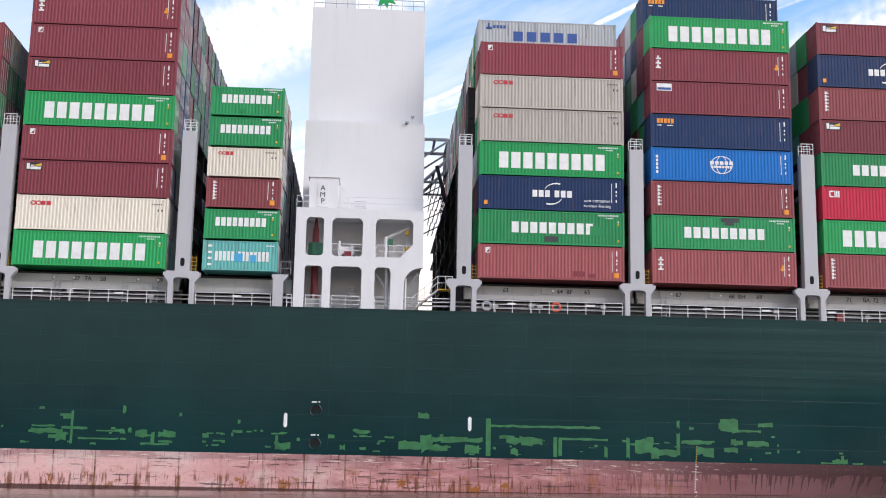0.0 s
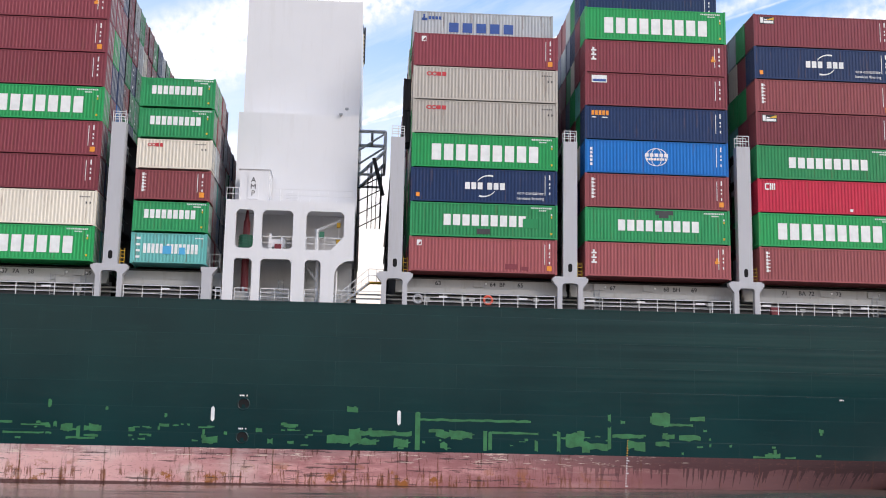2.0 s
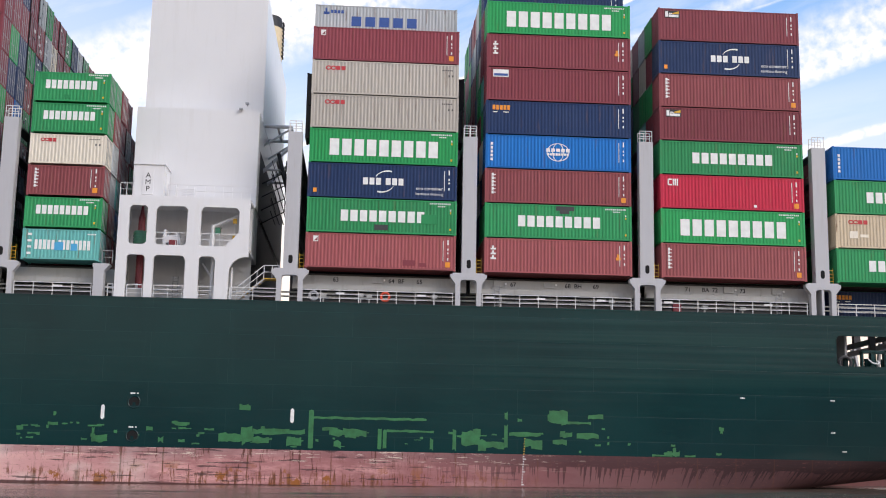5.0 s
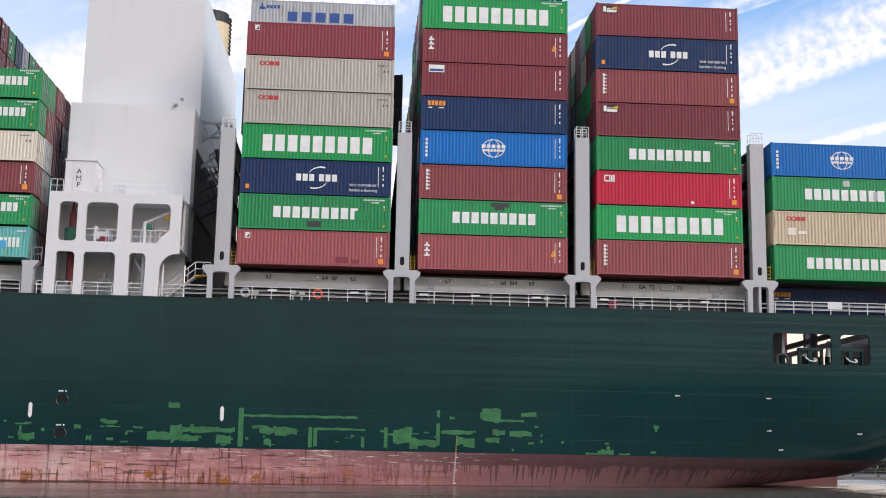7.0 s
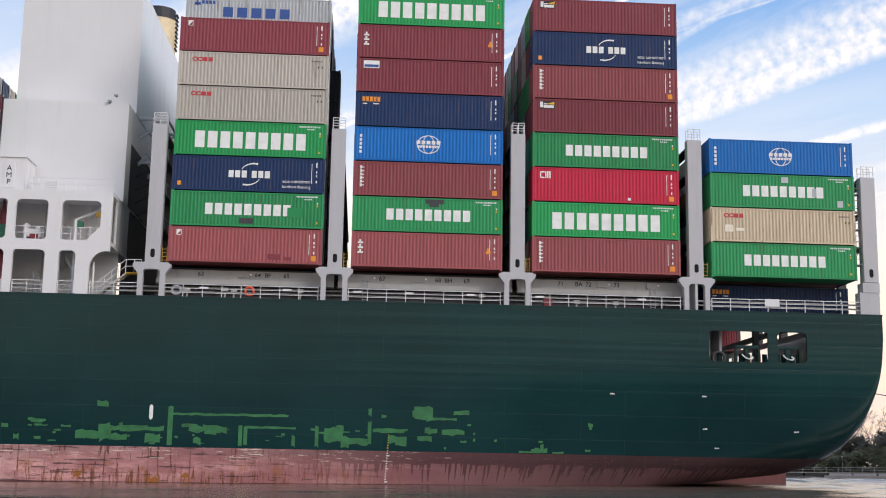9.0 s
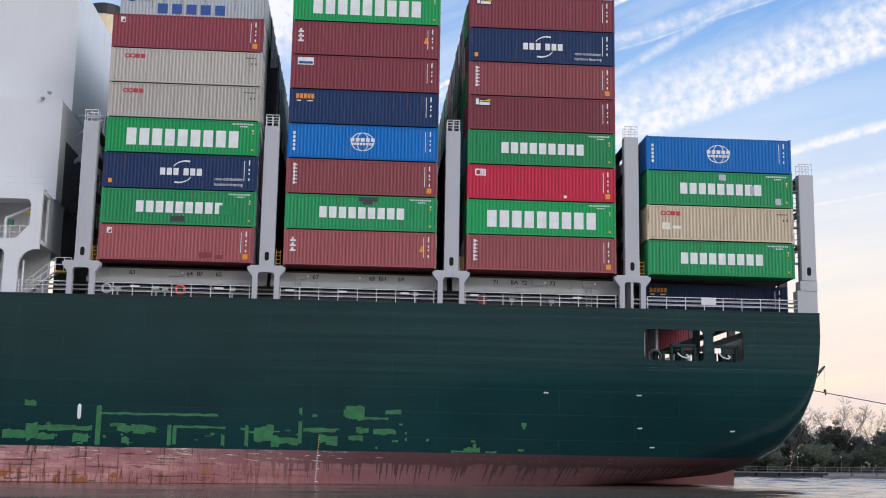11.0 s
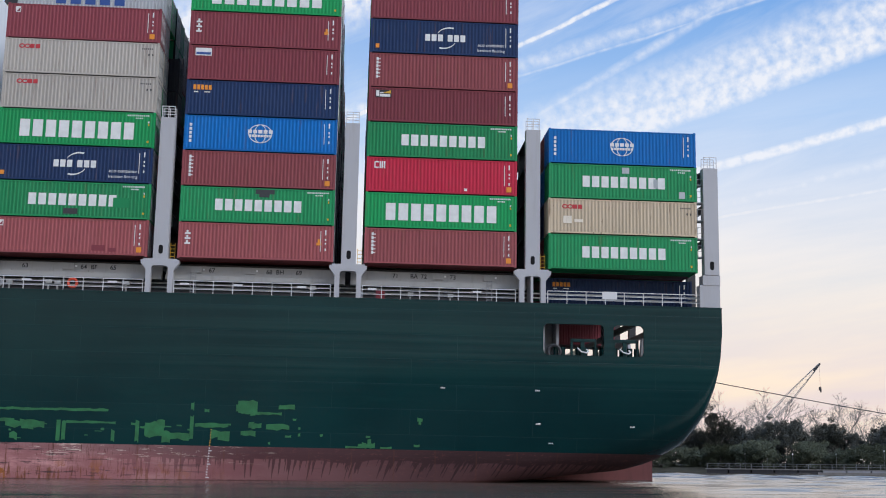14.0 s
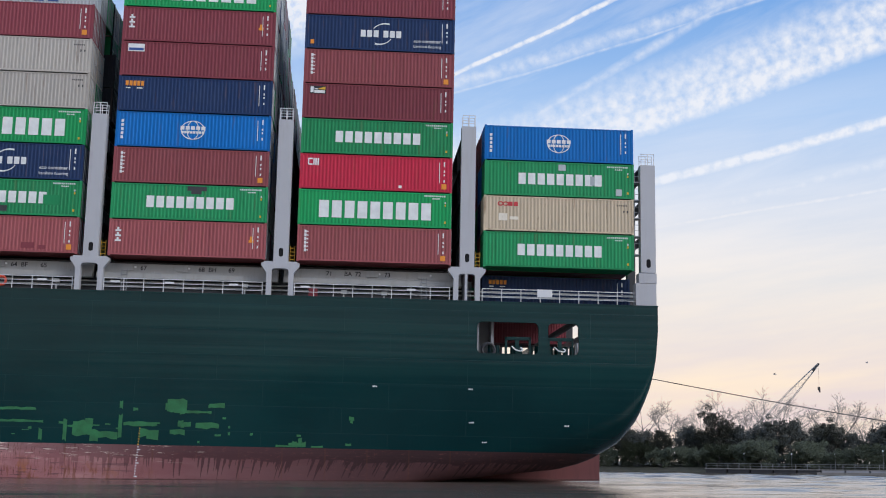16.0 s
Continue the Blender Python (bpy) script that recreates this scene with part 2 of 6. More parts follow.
def hull_green():
    k = Mat("dark_green_hull_paint", 0.24)
    k.b.inputs["Specular IOR Level"].default_value = 0.27
    sep = k.node("ShaderNodeSeparateXYZ")
    k.link(k.co.outputs["Object"], sep.inputs[0])
    comb = k.node("ShaderNodeCombineXYZ")
    k.link(sep.outputs[0], comb.inputs[0])
    k.link(sep.outputs[2], comb.inputs[1])
    br = k.node("ShaderNodeTexBrick")
    br.offset = 0.37
    for key, v in (("Scale", 1.0), ("Mortar Size", 0.02), ("Mortar Smooth", 0.6), ("Brick Width", 9.7), ("Row Height", 1.95), ("Bias", 0.0)):
        br.inputs[key].default_value = v
    br.inputs["Color1"].default_value, br.inputs["Color2"].default_value, br.inputs["Mortar"].default_value = (0.2,) * 3 + (1,), (0.8,) * 3 + (1,), (1, 1, 1, 1)
    k.link(comb.outputs[0], br.inputs["Vector"])
    stroke = k.noise(0.5, 6, 0.7, (0.35, 1, 2.6))
    down = k.noise(1.2, 5, 0.7, (1.4, 1, 0.10))
    cloud = k.noise(0.12, 3, 0.5)
    base = k.mix(k.step(cloud, 0.35, 0.68), (0.0010, 0.0238, 0.0268), (0.0022, 0.0335, 0.0355))
    base = k.mix(k.math("MULTIPLY", k.step(stroke, 0.55, 0.75), 0.4), base, (0.006, 0.047, 0.044))
    base = k.mix(k.math("MULTIPLY", k.step(down, 0.60, 0.80), 0.2), base, (0.016, 0.055, 0.055))
    base = k.mix(k.math("MULTIPLY", br.outputs["Fac"], 0.5), base, (0.018, 0.060, 0.058))
    base = k.mix(k.math("MULTIPLY", br.outputs["Color"], 0.10), base, (0.012, 0.06, 0.055))
    wave = k.noise(0.55, 3, 0.5, (0.5, 1, 1.4))
    ribs = k.noise(1.0, 2, 0.45, (0.02, 1, 2.0))
    aft = k.math("MULTIPLY", k.step(sep.outputs[0], 6.0, 24.0), k.step(sep.outputs[2], 6.0, 9.0))
    base = k.mix(k.math("MULTIPLY", k.math("MULTIPLY", k.step(ribs, 0.48, 0.60), aft), 0.42), base, (0.011, 0.052, 0.050))
    h = k.math("ADD", k.math("MULTIPLY", br.outputs["Fac"], 0.25), wave)
    h = k.math("ADD", h, k.math("MULTIPLY", k.math("MULTIPLY", ribs, aft), 1.2))
    return k.done(base, h, 0.35, 0.05)


def boot_pink():
    k = Mat("faded_pink_antifouling", 0.6)
    k.b.inputs["Specular IOR Level"].default_value = 0.25
    sep = k.node("ShaderNodeSeparateXYZ")
    k.link(k.co.outputs["Object"], sep.inputs[0])
    x, z = sep.outputs[0], sep.outputs[2]
    blot = k.noise(0.30, 5, 0.62, (0.5, 1, 1.8))
    # drips lean further the nearer they are to the stern
    lean = k.math("SUBTRACT", x, k.math("MULTIPLY", z, k.math("MULTIPLY", k.step(x, 22.0, 58.0), 1.1)))
    comb = k.node("ShaderNodeCombineXYZ")
    k.link(k.math("MULTIPLY", lean, 4.0), comb.inputs[0])
    k.link(k.math("MULTIPLY", z, 0.12), comb.inputs[1])
    dn = k.node("ShaderNodeTexNoise")
    dn.inputs["Scale"].default_value, dn.inputs["Detail"].default_value, dn.inputs["Roughness"].default_value = 1.0, 2.0, 0.6
    k.link(comb.outputs[0], dn.inputs["Vector"])
    drip = dn.outputs[0]
    drip2 = k.noise(1.0, 2, 0.5, (0.35, 1, 0.05))
    fine = k.noise(2.6, 6, 0.75, (0.8, 1, 2.2))
    run = k.noise(1.0, 4, 0.65, (5.0, 1, 0.35))
    rustn = k.noise(0.9, 5, 0.68, (0.8, 1, 0.9))
    scrape = k.noise(1.0, 5, 0.66, (0.30, 1, 4.5))
    graze = k.noise(1.0, 5, 0.7, (0.55, 1, 6.5))
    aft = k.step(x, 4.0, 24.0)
    fore = k.math("SUBTRACT", 1.0, aft, True)
    # faded pink, paler forward, and much darker from amidships to the stern
    c = k.mix(k.step(blot, 0.36, 0.62), (0.70, 0.37, 0.35), (0.50, 0.195, 0.195))
    c = k.mix(k.math("MULTIPLY", k.step(x, -6.0, -22.0), 0.6), c, (0.82, 0.52, 0.49))
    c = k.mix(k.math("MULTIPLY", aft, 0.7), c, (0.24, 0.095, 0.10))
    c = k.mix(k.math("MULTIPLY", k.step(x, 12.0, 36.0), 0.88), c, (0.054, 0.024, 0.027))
    # greyed strip under the paint line
    strip = k.math("MULTIPLY", k.step(k.math("ADD", z, k.math("MULTIPLY", scrape, 1.2)), 2.65, 3.0), 0.65)
    c = k.mix(strip, c, (0.30, 0.175, 0.175))
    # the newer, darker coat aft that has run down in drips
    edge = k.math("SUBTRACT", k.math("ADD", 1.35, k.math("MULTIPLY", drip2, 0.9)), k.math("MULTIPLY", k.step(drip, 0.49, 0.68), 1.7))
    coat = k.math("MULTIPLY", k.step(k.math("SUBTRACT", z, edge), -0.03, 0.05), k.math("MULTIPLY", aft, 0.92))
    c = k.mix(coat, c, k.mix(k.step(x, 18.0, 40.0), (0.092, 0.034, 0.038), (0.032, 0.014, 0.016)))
    c = k.mix(k.math("MULTIPLY", k.step(fine, 0.56, 0.68), 0.5), c, (0.20, 0.075, 0.065))
    mid = k.math("MULTIPLY", k.step(x, -18.0, -6.0), k.step(x, 20.0, 10.0))
    c = k.mix(k.math("MULTIPLY", mid, k.math("MULTIPLY", k.step(blot, 0.40, 0.55), 0.6)), c, (0.26, 0.105, 0.11))
    # weld seams that weep rust
    wob = k.math("MULTIPLY", rustn, 0.5)
    fr = k.math("ABSOLUTE", k.math("SUBTRACT", k.math("FRACT", k.math("ADD", k.math("DIVIDE", x, 3.25), k.math("MULTIPLY", wob, 0.12))), 0.5))
    seam = k.math("MULTIPLY", k.step(k.math("ADD", fr, k.math("MULTIPLY", fine, 0.03)), 0.042, 0.022), k.step(run, 0.42, 0.52))
    c = k.mix(k.math("MULTIPLY", seam, k.math("ADD", 0.25, k.math("MULTIPLY", fore, 0.75))), c, (0.135, 0.05, 0.022))
    c = k.mix(k.math("MULTIPLY", k.math("MULTIPLY", k.step(rustn, 0.57, 0.62), fore), k.step(z, 1.9, 0.9)), c, (0.33, 0.115, 0.028))
    # rust patches and runs low down beside the seams
    cell = k.node("ShaderNodeTexWhiteNoise")
    cell.noise_dimensions = "1D"
    k.link(k.math("FLOOR", k.math("ADD", k.math("DIVIDE", x, 3.25), k.math("MULTIPLY", wob, 0.12))), cell.inputs["W"])
    pick = k.step(cell.outputs["Value"], 0.30, 0.34)
    low = k.step(k.math("ADD", z, k.math("MULTIPLY", fine, 0.8)), 1.45, 1.25)
    near = k.step(k.math("ADD", fr, k.math("MULTIPLY", run, 0.16)), 0.15, 0.10)
    c = k.mix(k.math("MULTIPLY", k.math("MULTIPLY", pick, k.math("MULTIPLY", low, near)), k.math("MULTIPLY", fore, 0.9)), c, k.mix(k.step(fine, 0.42, 0.6), (0.27, 0.10, 0.028), (0.11, 0.04, 0.02)))
    weep = k.noise(1.0, 3, 0.6, (7.5, 1, 0.8))
    c = k.mix(k.math("MULTIPLY", k.math("MULTIPLY", k.step(weep, 0.62, 0.65), k.math("MULTIPLY", k.step(x, 24.0, 14.0), k.step(k.math("ABSOLUTE", k.math("SUBTRACT", z, 1.45)), 0.35, 0.75))), 0.85), c, (0.115, 0.040, 0.028))
    bleach = k.noise(0.42, 4, 0.6, (0.6, 1, 1.1))
    c = k.mix(k.math("MULTIPLY", k.math("MULTIPLY", k.step(bleach, 0.48, 0.68), k.step(x, 0.0, -16.0)), 0.55), c, (0.74, 0.62, 0.58))
    # brown runs from the paint line and low on the side
    runs = k.noise(1.0, 4, 0.7, (3.6, 1, 0.45))
    long = k.math("MULTIPLY", k.step(runs, 0.575, 0.64), k.step(x, 26.0, 8.0))
    c = k.mix(k.math("MULTIPLY", long, k.math("ADD", 0.35, k.math("MULTIPLY", mid, 0.6))), c, (0.115, 0.040, 0.030))
    below = k.math("MULTIPLY", k.step(k.math("SUBTRACT", k.math("ADD", 0.9, k.math("MULTIPLY", blot, 0.45)), z), 0.0, 0.25), k.step(k.math("ADD", runs, k.math("MULTIPLY", mid, 0.03)), 0.545, 0.60))
    c = k.mix(k.math("MULTIPLY", below, k.math("MULTIPLY", k.step(x, 22.0, 12.0), 0.7)), c, (0.20, 0.070, 0.028))
    # scuffs of quay walls: black and pale
    c = k.mix(k.math("MULTIPLY", k.math("MULTIPLY", k.step(k.math("ADD", scrape, k.math("MULTIPLY", mid, 0.05)), 0.62, 0.65), k.math("ADD", fore, 0.25, True)), 0.8), c, (0.06, 0.035, 0.036))
    c = k.mix(k.math("MULTIPLY", k.math("MULTIPLY", k.step(graze, 0.595, 0.62), k.math("MULTIPLY", k.step(z, 1.3, 2.2), k.step(x, 26.0, 20.0))), 0.9), c, (0.72, 0.60, 0.50))
    # dark waterline stain, raised aft so its colour also carries the stern's shade
    wet_and_shade = k.step(k.math("SUBTRACT", k.math("ADD", z, k.math("MULTIPLY", fine, 0.2)), k.math("ADD", k.math("MULTIPLY", aft, 0.18), k.math("MULTIPLY", k.step(x, 30.0, 48.0), 0.35))), 0.21, 0.14)
    c = k.mix(k.math("MULTIPLY", wet_and_shade, 0.9), c, (0.060, 0.022, 0.020))
    return k.done(c, fine, 0.2, 0.02)


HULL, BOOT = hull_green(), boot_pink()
# duller red of the rudder, taken darker for the shade under the counter
RUDDERRED = streaked("dull_shaded_red_antifouling", (0.17, 0.05, 0.05), (0.05, 0.02, 0.02), 0.6)
PATCH = plain("fresh_green_touch_up", (0.028, 0.17, 0.058), 0.6, 0, 0.35)


def water_mat():
    k = Mat("brown_river_water", 0.16)
    k.b.inputs["Specular IOR Level"].default_value = 1.0
    a = k.noise(0.16, 5, 0.6, (0.35, 1.0, 1))
    b = k.noise(1.6, 4, 0.6, (0.5, 1.0, 1))
    k.b.inputs["IOR"].default_value = 1.5
    h = k.math("ADD", k.math("MULTIPLY", a, 1.0), k.math("MULTIPLY", b, 0.22))
    c = k.mix(k.step(a, 0.35, 0.65), (0.10, 0.078, 0.060), (0.13, 0.104, 0.083))
    return k.done(c, h, 0.10, 0.2)


WATER = water_mat()


def leaf(name, colour, colour2):
    k = Mat(name, 0.7)
    geo = k.node("ShaderNodeNewGeometry")
    c = k.mix(geo.outputs["Random Per Island"], colour, colour2)
    return k.done(c)


# leaf and bark colours are lifted and greyed to carry the distance haze
LEAF, BUSH = leaf("hazed_dark_evergreen_leaves", (0.060, 0.064, 0.054), (0.105, 0.11, 0.09)), leaf("hazed_bushy_leaves", (0.055, 0.068, 0.042), (0.10, 0.115, 0.07))
BARK = plain("hazed_grey_bark", (0.21, 0.19, 0.18), 0.85)
EARTH = plain("bank_earth_and_grass", (0.055, 0.052, 0.034), 0.9, 0, 0.4)
CONCRETE = plain("weathered_concrete", (0.30, 0.28, 0.26), 0.85, 0, 0.25)


# ------------------------------------------------------------------ mesh helpers
def box(bm, x0, x1, y0, y1, z0, z1):
    v = [bm.verts.new(p) for p in ((x0, y0, z0), (x1, y0, z0), (x1, y1, z0), (x0, y1, z0), (x0, y0, z1), (x1, y0, z1), (x1, y1, z1), (x0, y1, z1))]
    for f in ((0, 3, 2, 1), (4, 5, 6, 7), (0, 1, 5, 4), (1, 2, 6, 5), (2, 3, 7, 6), (3, 0, 4, 7)):
        bm.faces.new([v[i] for i in f])


def tube(bm, a, b, r, n=6, r2=None):
    a, b = Vector(a), Vector(b)
    q = (b - a).to_track_quat("Z", "Y")
    r2 = r if r2 is None else r2
    rings = []
    for p, rr in ((a, r), (b, r2)):
        rings.append([bm.verts.new(p + q @ Vector((rr * math.cos(2 * math.pi * i / n), rr * math.sin(2 * math.pi * i / n), 0))) for i in range(n)])
    for i in range(n):
        bm.faces.new((rings[0][i], rings[0][(i + 1) % n], rings[1][(i + 1) % n], rings[1][i]))
    bm.faces.new(rings[0][::-1])
    bm.faces.new(rings[1])


def prism(bm, pts, y0, y1):
    """A polygon of (x, z) points, counter-clockwise seen from -y, made solid from y0 to y1."""
    a = [bm.verts.new((x, y0, z)) for x, z in pts]
    b = [bm.verts.new((x, y1, z)) for x, z in pts]
    bm.faces.new(a)
    bm.faces.new(b[::-1])
    n = len(pts)
    for i in range(n):
        bm.faces.new((a[(i + 1) % n], a[i], b[i], b[(i + 1) % n]))


def rounded(x0, x1, z0, z1, r, n=4):
    """The outline of a rectangle with round corners."""
    out = []
    for cx, cz, a0 in ((x1 - r, z0 + r, -90), (x1 - r, z1 - r, 0), (x0 + r, z1 - r, 90), (x0 + r, z0 + r, 180)):
        for i in range(n + 1):
            a = radians(a0 + 90 * i / n)
            out.append((cx + r * math.cos(a), cz + r * math.sin(a)))
    return out


def finish(bm, name):
    bmesh.ops.recalc_face_normals(bm, faces=bm.faces)
    me = bpy.data.meshes.new(name)
    bm.to_mesh(me)
    bm.free()
    return me


def part(name, bm, material, parent, label=""):
    me = finish(bm, name) if isinstance(bm, bmesh.types.BMesh) else bm
    if not me.materials:
        me.materials.append(material)
    ob = new(name, me)
    ob.parent = parent
    if label:
        ob["label"] = label
    return ob


def own(ob, material):
    """Gives an object on a shared mesh a material of its own."""
    ob.material_slots[0].link = "OBJECT"
    ob.material_slots[0].material = material
    return ob


def boxes(rows):
    bm = bmesh.new()
    for r in rows:
        box(bm, *r)
    return bm


def lettering(body, size, material, parent, m, name="lettering", label=""):
    cu = bpy.data.curves.new(name, "FONT")
    cu.body, cu.size, cu.extrude, cu.align_x = body, size, 0.004, "CENTER"
    cu.offset = 0.006 if name == "bay_number" else 0.0
    ob = bpy.data.objects.new(name, cu)
    me = bpy.data.meshes.new_from_object(ob)
    bpy.data.objects.remove(ob)
    o = part(name, me, material, parent, label)
    o.matrix_basis = m
    return o


UP = pose(0, 0, 0, 90, 0, 0)  # stands a flat drawing upright, facing -y

# ------------------------------------------------------------------ river and bank
def build_river():
    rng = random.Random(21)
    xs = np.concatenate([[-2500, -900, -300, -150], np.arange(-80, 200, 1.0), [230, 300, 600, 2500]])
    ys = np.concatenate([[-600, -60, 20, 40], np.arange(52, 190, 0.45), np.arange(190, 300, 1.5), [340, 500, 900, 4000]])
    gx, gy = np.meshgrid(xs, ys)
    z = np.zeros_like(gx)
    # short wind waves that run roughly across the river, with calmer lanes between
    for _ in range(9):
        length, turn = rng.uniform(2.2, 6.5), radians(rng.uniform(-26, 26))
        k = 2 * math.pi / length
        z += 0.0068 * length * np.sin(k * (gx * math.sin(turn) + gy * math.cos(turn)) + rng.uniform(0, 6.3))
    lane = 0.5 + 0.25 * np.sin(gy * 0.31 + 1.3 * np.sin(gx * 0.045)) + 0.25 * np.sin(gy * 0.17 + 0.05 * gx + 1.0)
    inside = (gx > -80) & (gx < 199) & (gy > 52) & (gy < 298)
    chop = np.maximum(np.clip((gx - 12.0) / 22.0, 0, 1), np.clip((gy - 112.0) / 18.0, 0, 1))
    z *= np.where(inside, (0.12 + 0.95 * lane) * (0.4 + 1.5 * chop), 0.0)
    w, h = len(xs), len(ys)
    idx = np.arange(w * h).reshape(h, w)
    quads = np.stack([idx[:-1, :-1], idx[:-1, 1:], idx[1:, 1:], idx[1:, :-1]], -1).reshape(-1, 4)
    me = bpy.data.meshes.new("water")
    me.from_pydata(np.stack([gx, gy, z], -1).reshape(-1, 3).tolist(), [], quads.tolist())
    me.polygons.foreach_set("use_smooth", np.ones(len(quads), dtype=bool))
    me.update()
    tagged(part("water", me, WATER, None), "calm brown river water with fine ripples", "water", kind="structure")


BANK0, BANK1 = Vector((-260, 395)), Vector((240, 120))  # the far shore's line


def bank_point(s, back=0.0, z=0.0):
    d = (BANK1 - BANK0).normalized()
    n = Vector((-d.y, d.x))
    if n.y < 0:
        n = -n
    p = BANK0 + d * s + n * back
    return Vector((p.x, p.y, z))


def build_bank():
    bm = bmesh.new()
    rows = []
    for i in range(90):
        s = -300 + i * 13
        w = noise.noise((s * 0.05, 0, 0)) * 1.5
        rows.append([bm.verts.new(bank_point(s, b + w, z)) for b, z in ((-3, -1.5), (0, 0.15), (2.5, 0.9), (8, 1.3), (60, 2.0), (900, 2.5))])
    for a, b in zip(rows, rows[1:]):
        for i in range(5):
            bm.faces.new((a[i], b[i], b[i + 1], a[i + 1]))
    tagged(part("ground", bm, EARTH, None), "low grassy river bank of brown earth", "ground", kind="structure")


# out of view behind the camera; its height is added to darken hull reflections
def build_unseen_near_bank():
    bm = bmesh.new()
    rows = []
    for i in range(161):
        x = -800 + i * 10
        rows.append([bm.verts.new((x, y + noise.noise((x * 0.01, 3, 0)) * 2, z * (1 + 0.18 * noise.noise((x * 0.031, y * 0.02, 5)))))
                     for y, z in ((1.0, -1.0), (-3.0, 0.05), (-14.0, 3.5), (-40, 9.0), (-62, 18.0), (-110, 22.0), (-590, 26.0))])
    for a, b in zip(rows, rows[1:]):
        for i in range(6):
            bm.faces.new((a[i], b[i], b[i + 1], a[i + 1]))
    tagged(part("near_bank", bm, EARTH, None), "unseen near-shore earth bank, raised to darken the hull's reflections", "ground", kind="structure")


def clump(verts, faces, centre, radius, n, size, rng):
    """Many small leaf cards, four or five sided, about a centre."""
    for _ in range(n):
        d = Vector((rng.gauss(0, 1), rng.gauss(0, 1), rng.gauss(0, 0.8)))
        d = d.normalized() * radius * rng.random() ** 0.4
        c = centre + d
        a = Vector((rng.gauss(0, 1), rng.gauss(0, 1), rng.gauss(0, 1))).normalized()
        b = a.orthogonal().normalized()
        w = size * rng.uniform(0.6, 1.3)
        k = len(verts)
        verts += [c - a * w, c - b * w * 0.6, c + a * w, c + b * w * 0.6]
        faces.append((k, k + 1, k + 2, k + 3))


def leafy_tree(h, spread, material, seed, label):
    rng = random.Random(seed)
    root = tagged(new("tree"), label, "tree")
    bm = bmesh.new()
    tube(bm, (0, 0, 0), (0.1, 0, h * 0.5), 0.022 * h, 7, 0.012 * h)
    tips = []
    for i in range(12):
        a, zz = rng.uniform(0, 6.28), rng.uniform(0.15, 0.5) * h
        e = Vector((math.cos(a) * spread * rng.uniform(0.3, 1.0), math.sin(a) * spread * 0.7, zz + h * rng.uniform(0.1, 0.5)))
        tube(bm, (0, 0, zz), e, 0.010 * h, 4, 0.004 * h)
        tips.append(e)
    part("trunk", bm, BARK, root)
    verts, faces = [], []
    for e in tips:
        for _ in range(4):
            o = Vector((rng.gauss(0, 0.8), rng.gauss(0, 0.8), rng.gauss(0, 0.7)))
            clump(verts, faces, e + o, rng.uniform(0.5, 1.25), 110, 0.17, rng)
    for i in range(34):
        z = rng.uniform(0.04, 0.97)
        wid = spread * (1.1 - 0.75 * z) * rng.uniform(0.5, 1.15)
        a = rng.uniform(0, 6.28)
        c = Vector((math.cos(a) * wid, math.sin(a) * wid * 0.8, z * h))
        clump(verts, faces, c, rng.uniform(0.45, 1.35), 120, 0.17, rng)
    me = bpy.data.meshes.new("crown")
    me.from_pydata(verts, [], faces)
    part("crown", me, material, root)
    return root


def bare_tree(h, seed, label):
    rng = random.Random(seed)
    root = tagged(new("bare_tree"), label, "tree")
    bm = bmesh.new()
    limbs = bmesh.new()

    def grow(m, p, d, length, r, depth):
        e = p + d * length
        tube(m, p, e, r, 5 if depth < 2 else 3, r * 0.62)
        if depth >= 6:
            return
        for _ in range(3 if depth < 5 else 2):
            nd = (d + Vector((rng.gauss(0, 0.5), rng.gauss(0, 0.5), rng.gauss(0.12, 0.25)))).normalized()
            grow(limbs, p + d * length * rng.uniform(0.55, 1.0), nd, length * rng.uniform(0.55, 0.8), max(r * 0.55, 0.014), depth + 1)

    grow(bm, Vector((0, 0, 0)), Vector((rng.gauss(0, 0.05), 0, 1)).normalized(), h * 0.34, 0.013 * h, 0)
    part("trunk", bm, BARK, root)
    tagged(part("branch", limbs, BARK, root), kind="stuff")
    return root


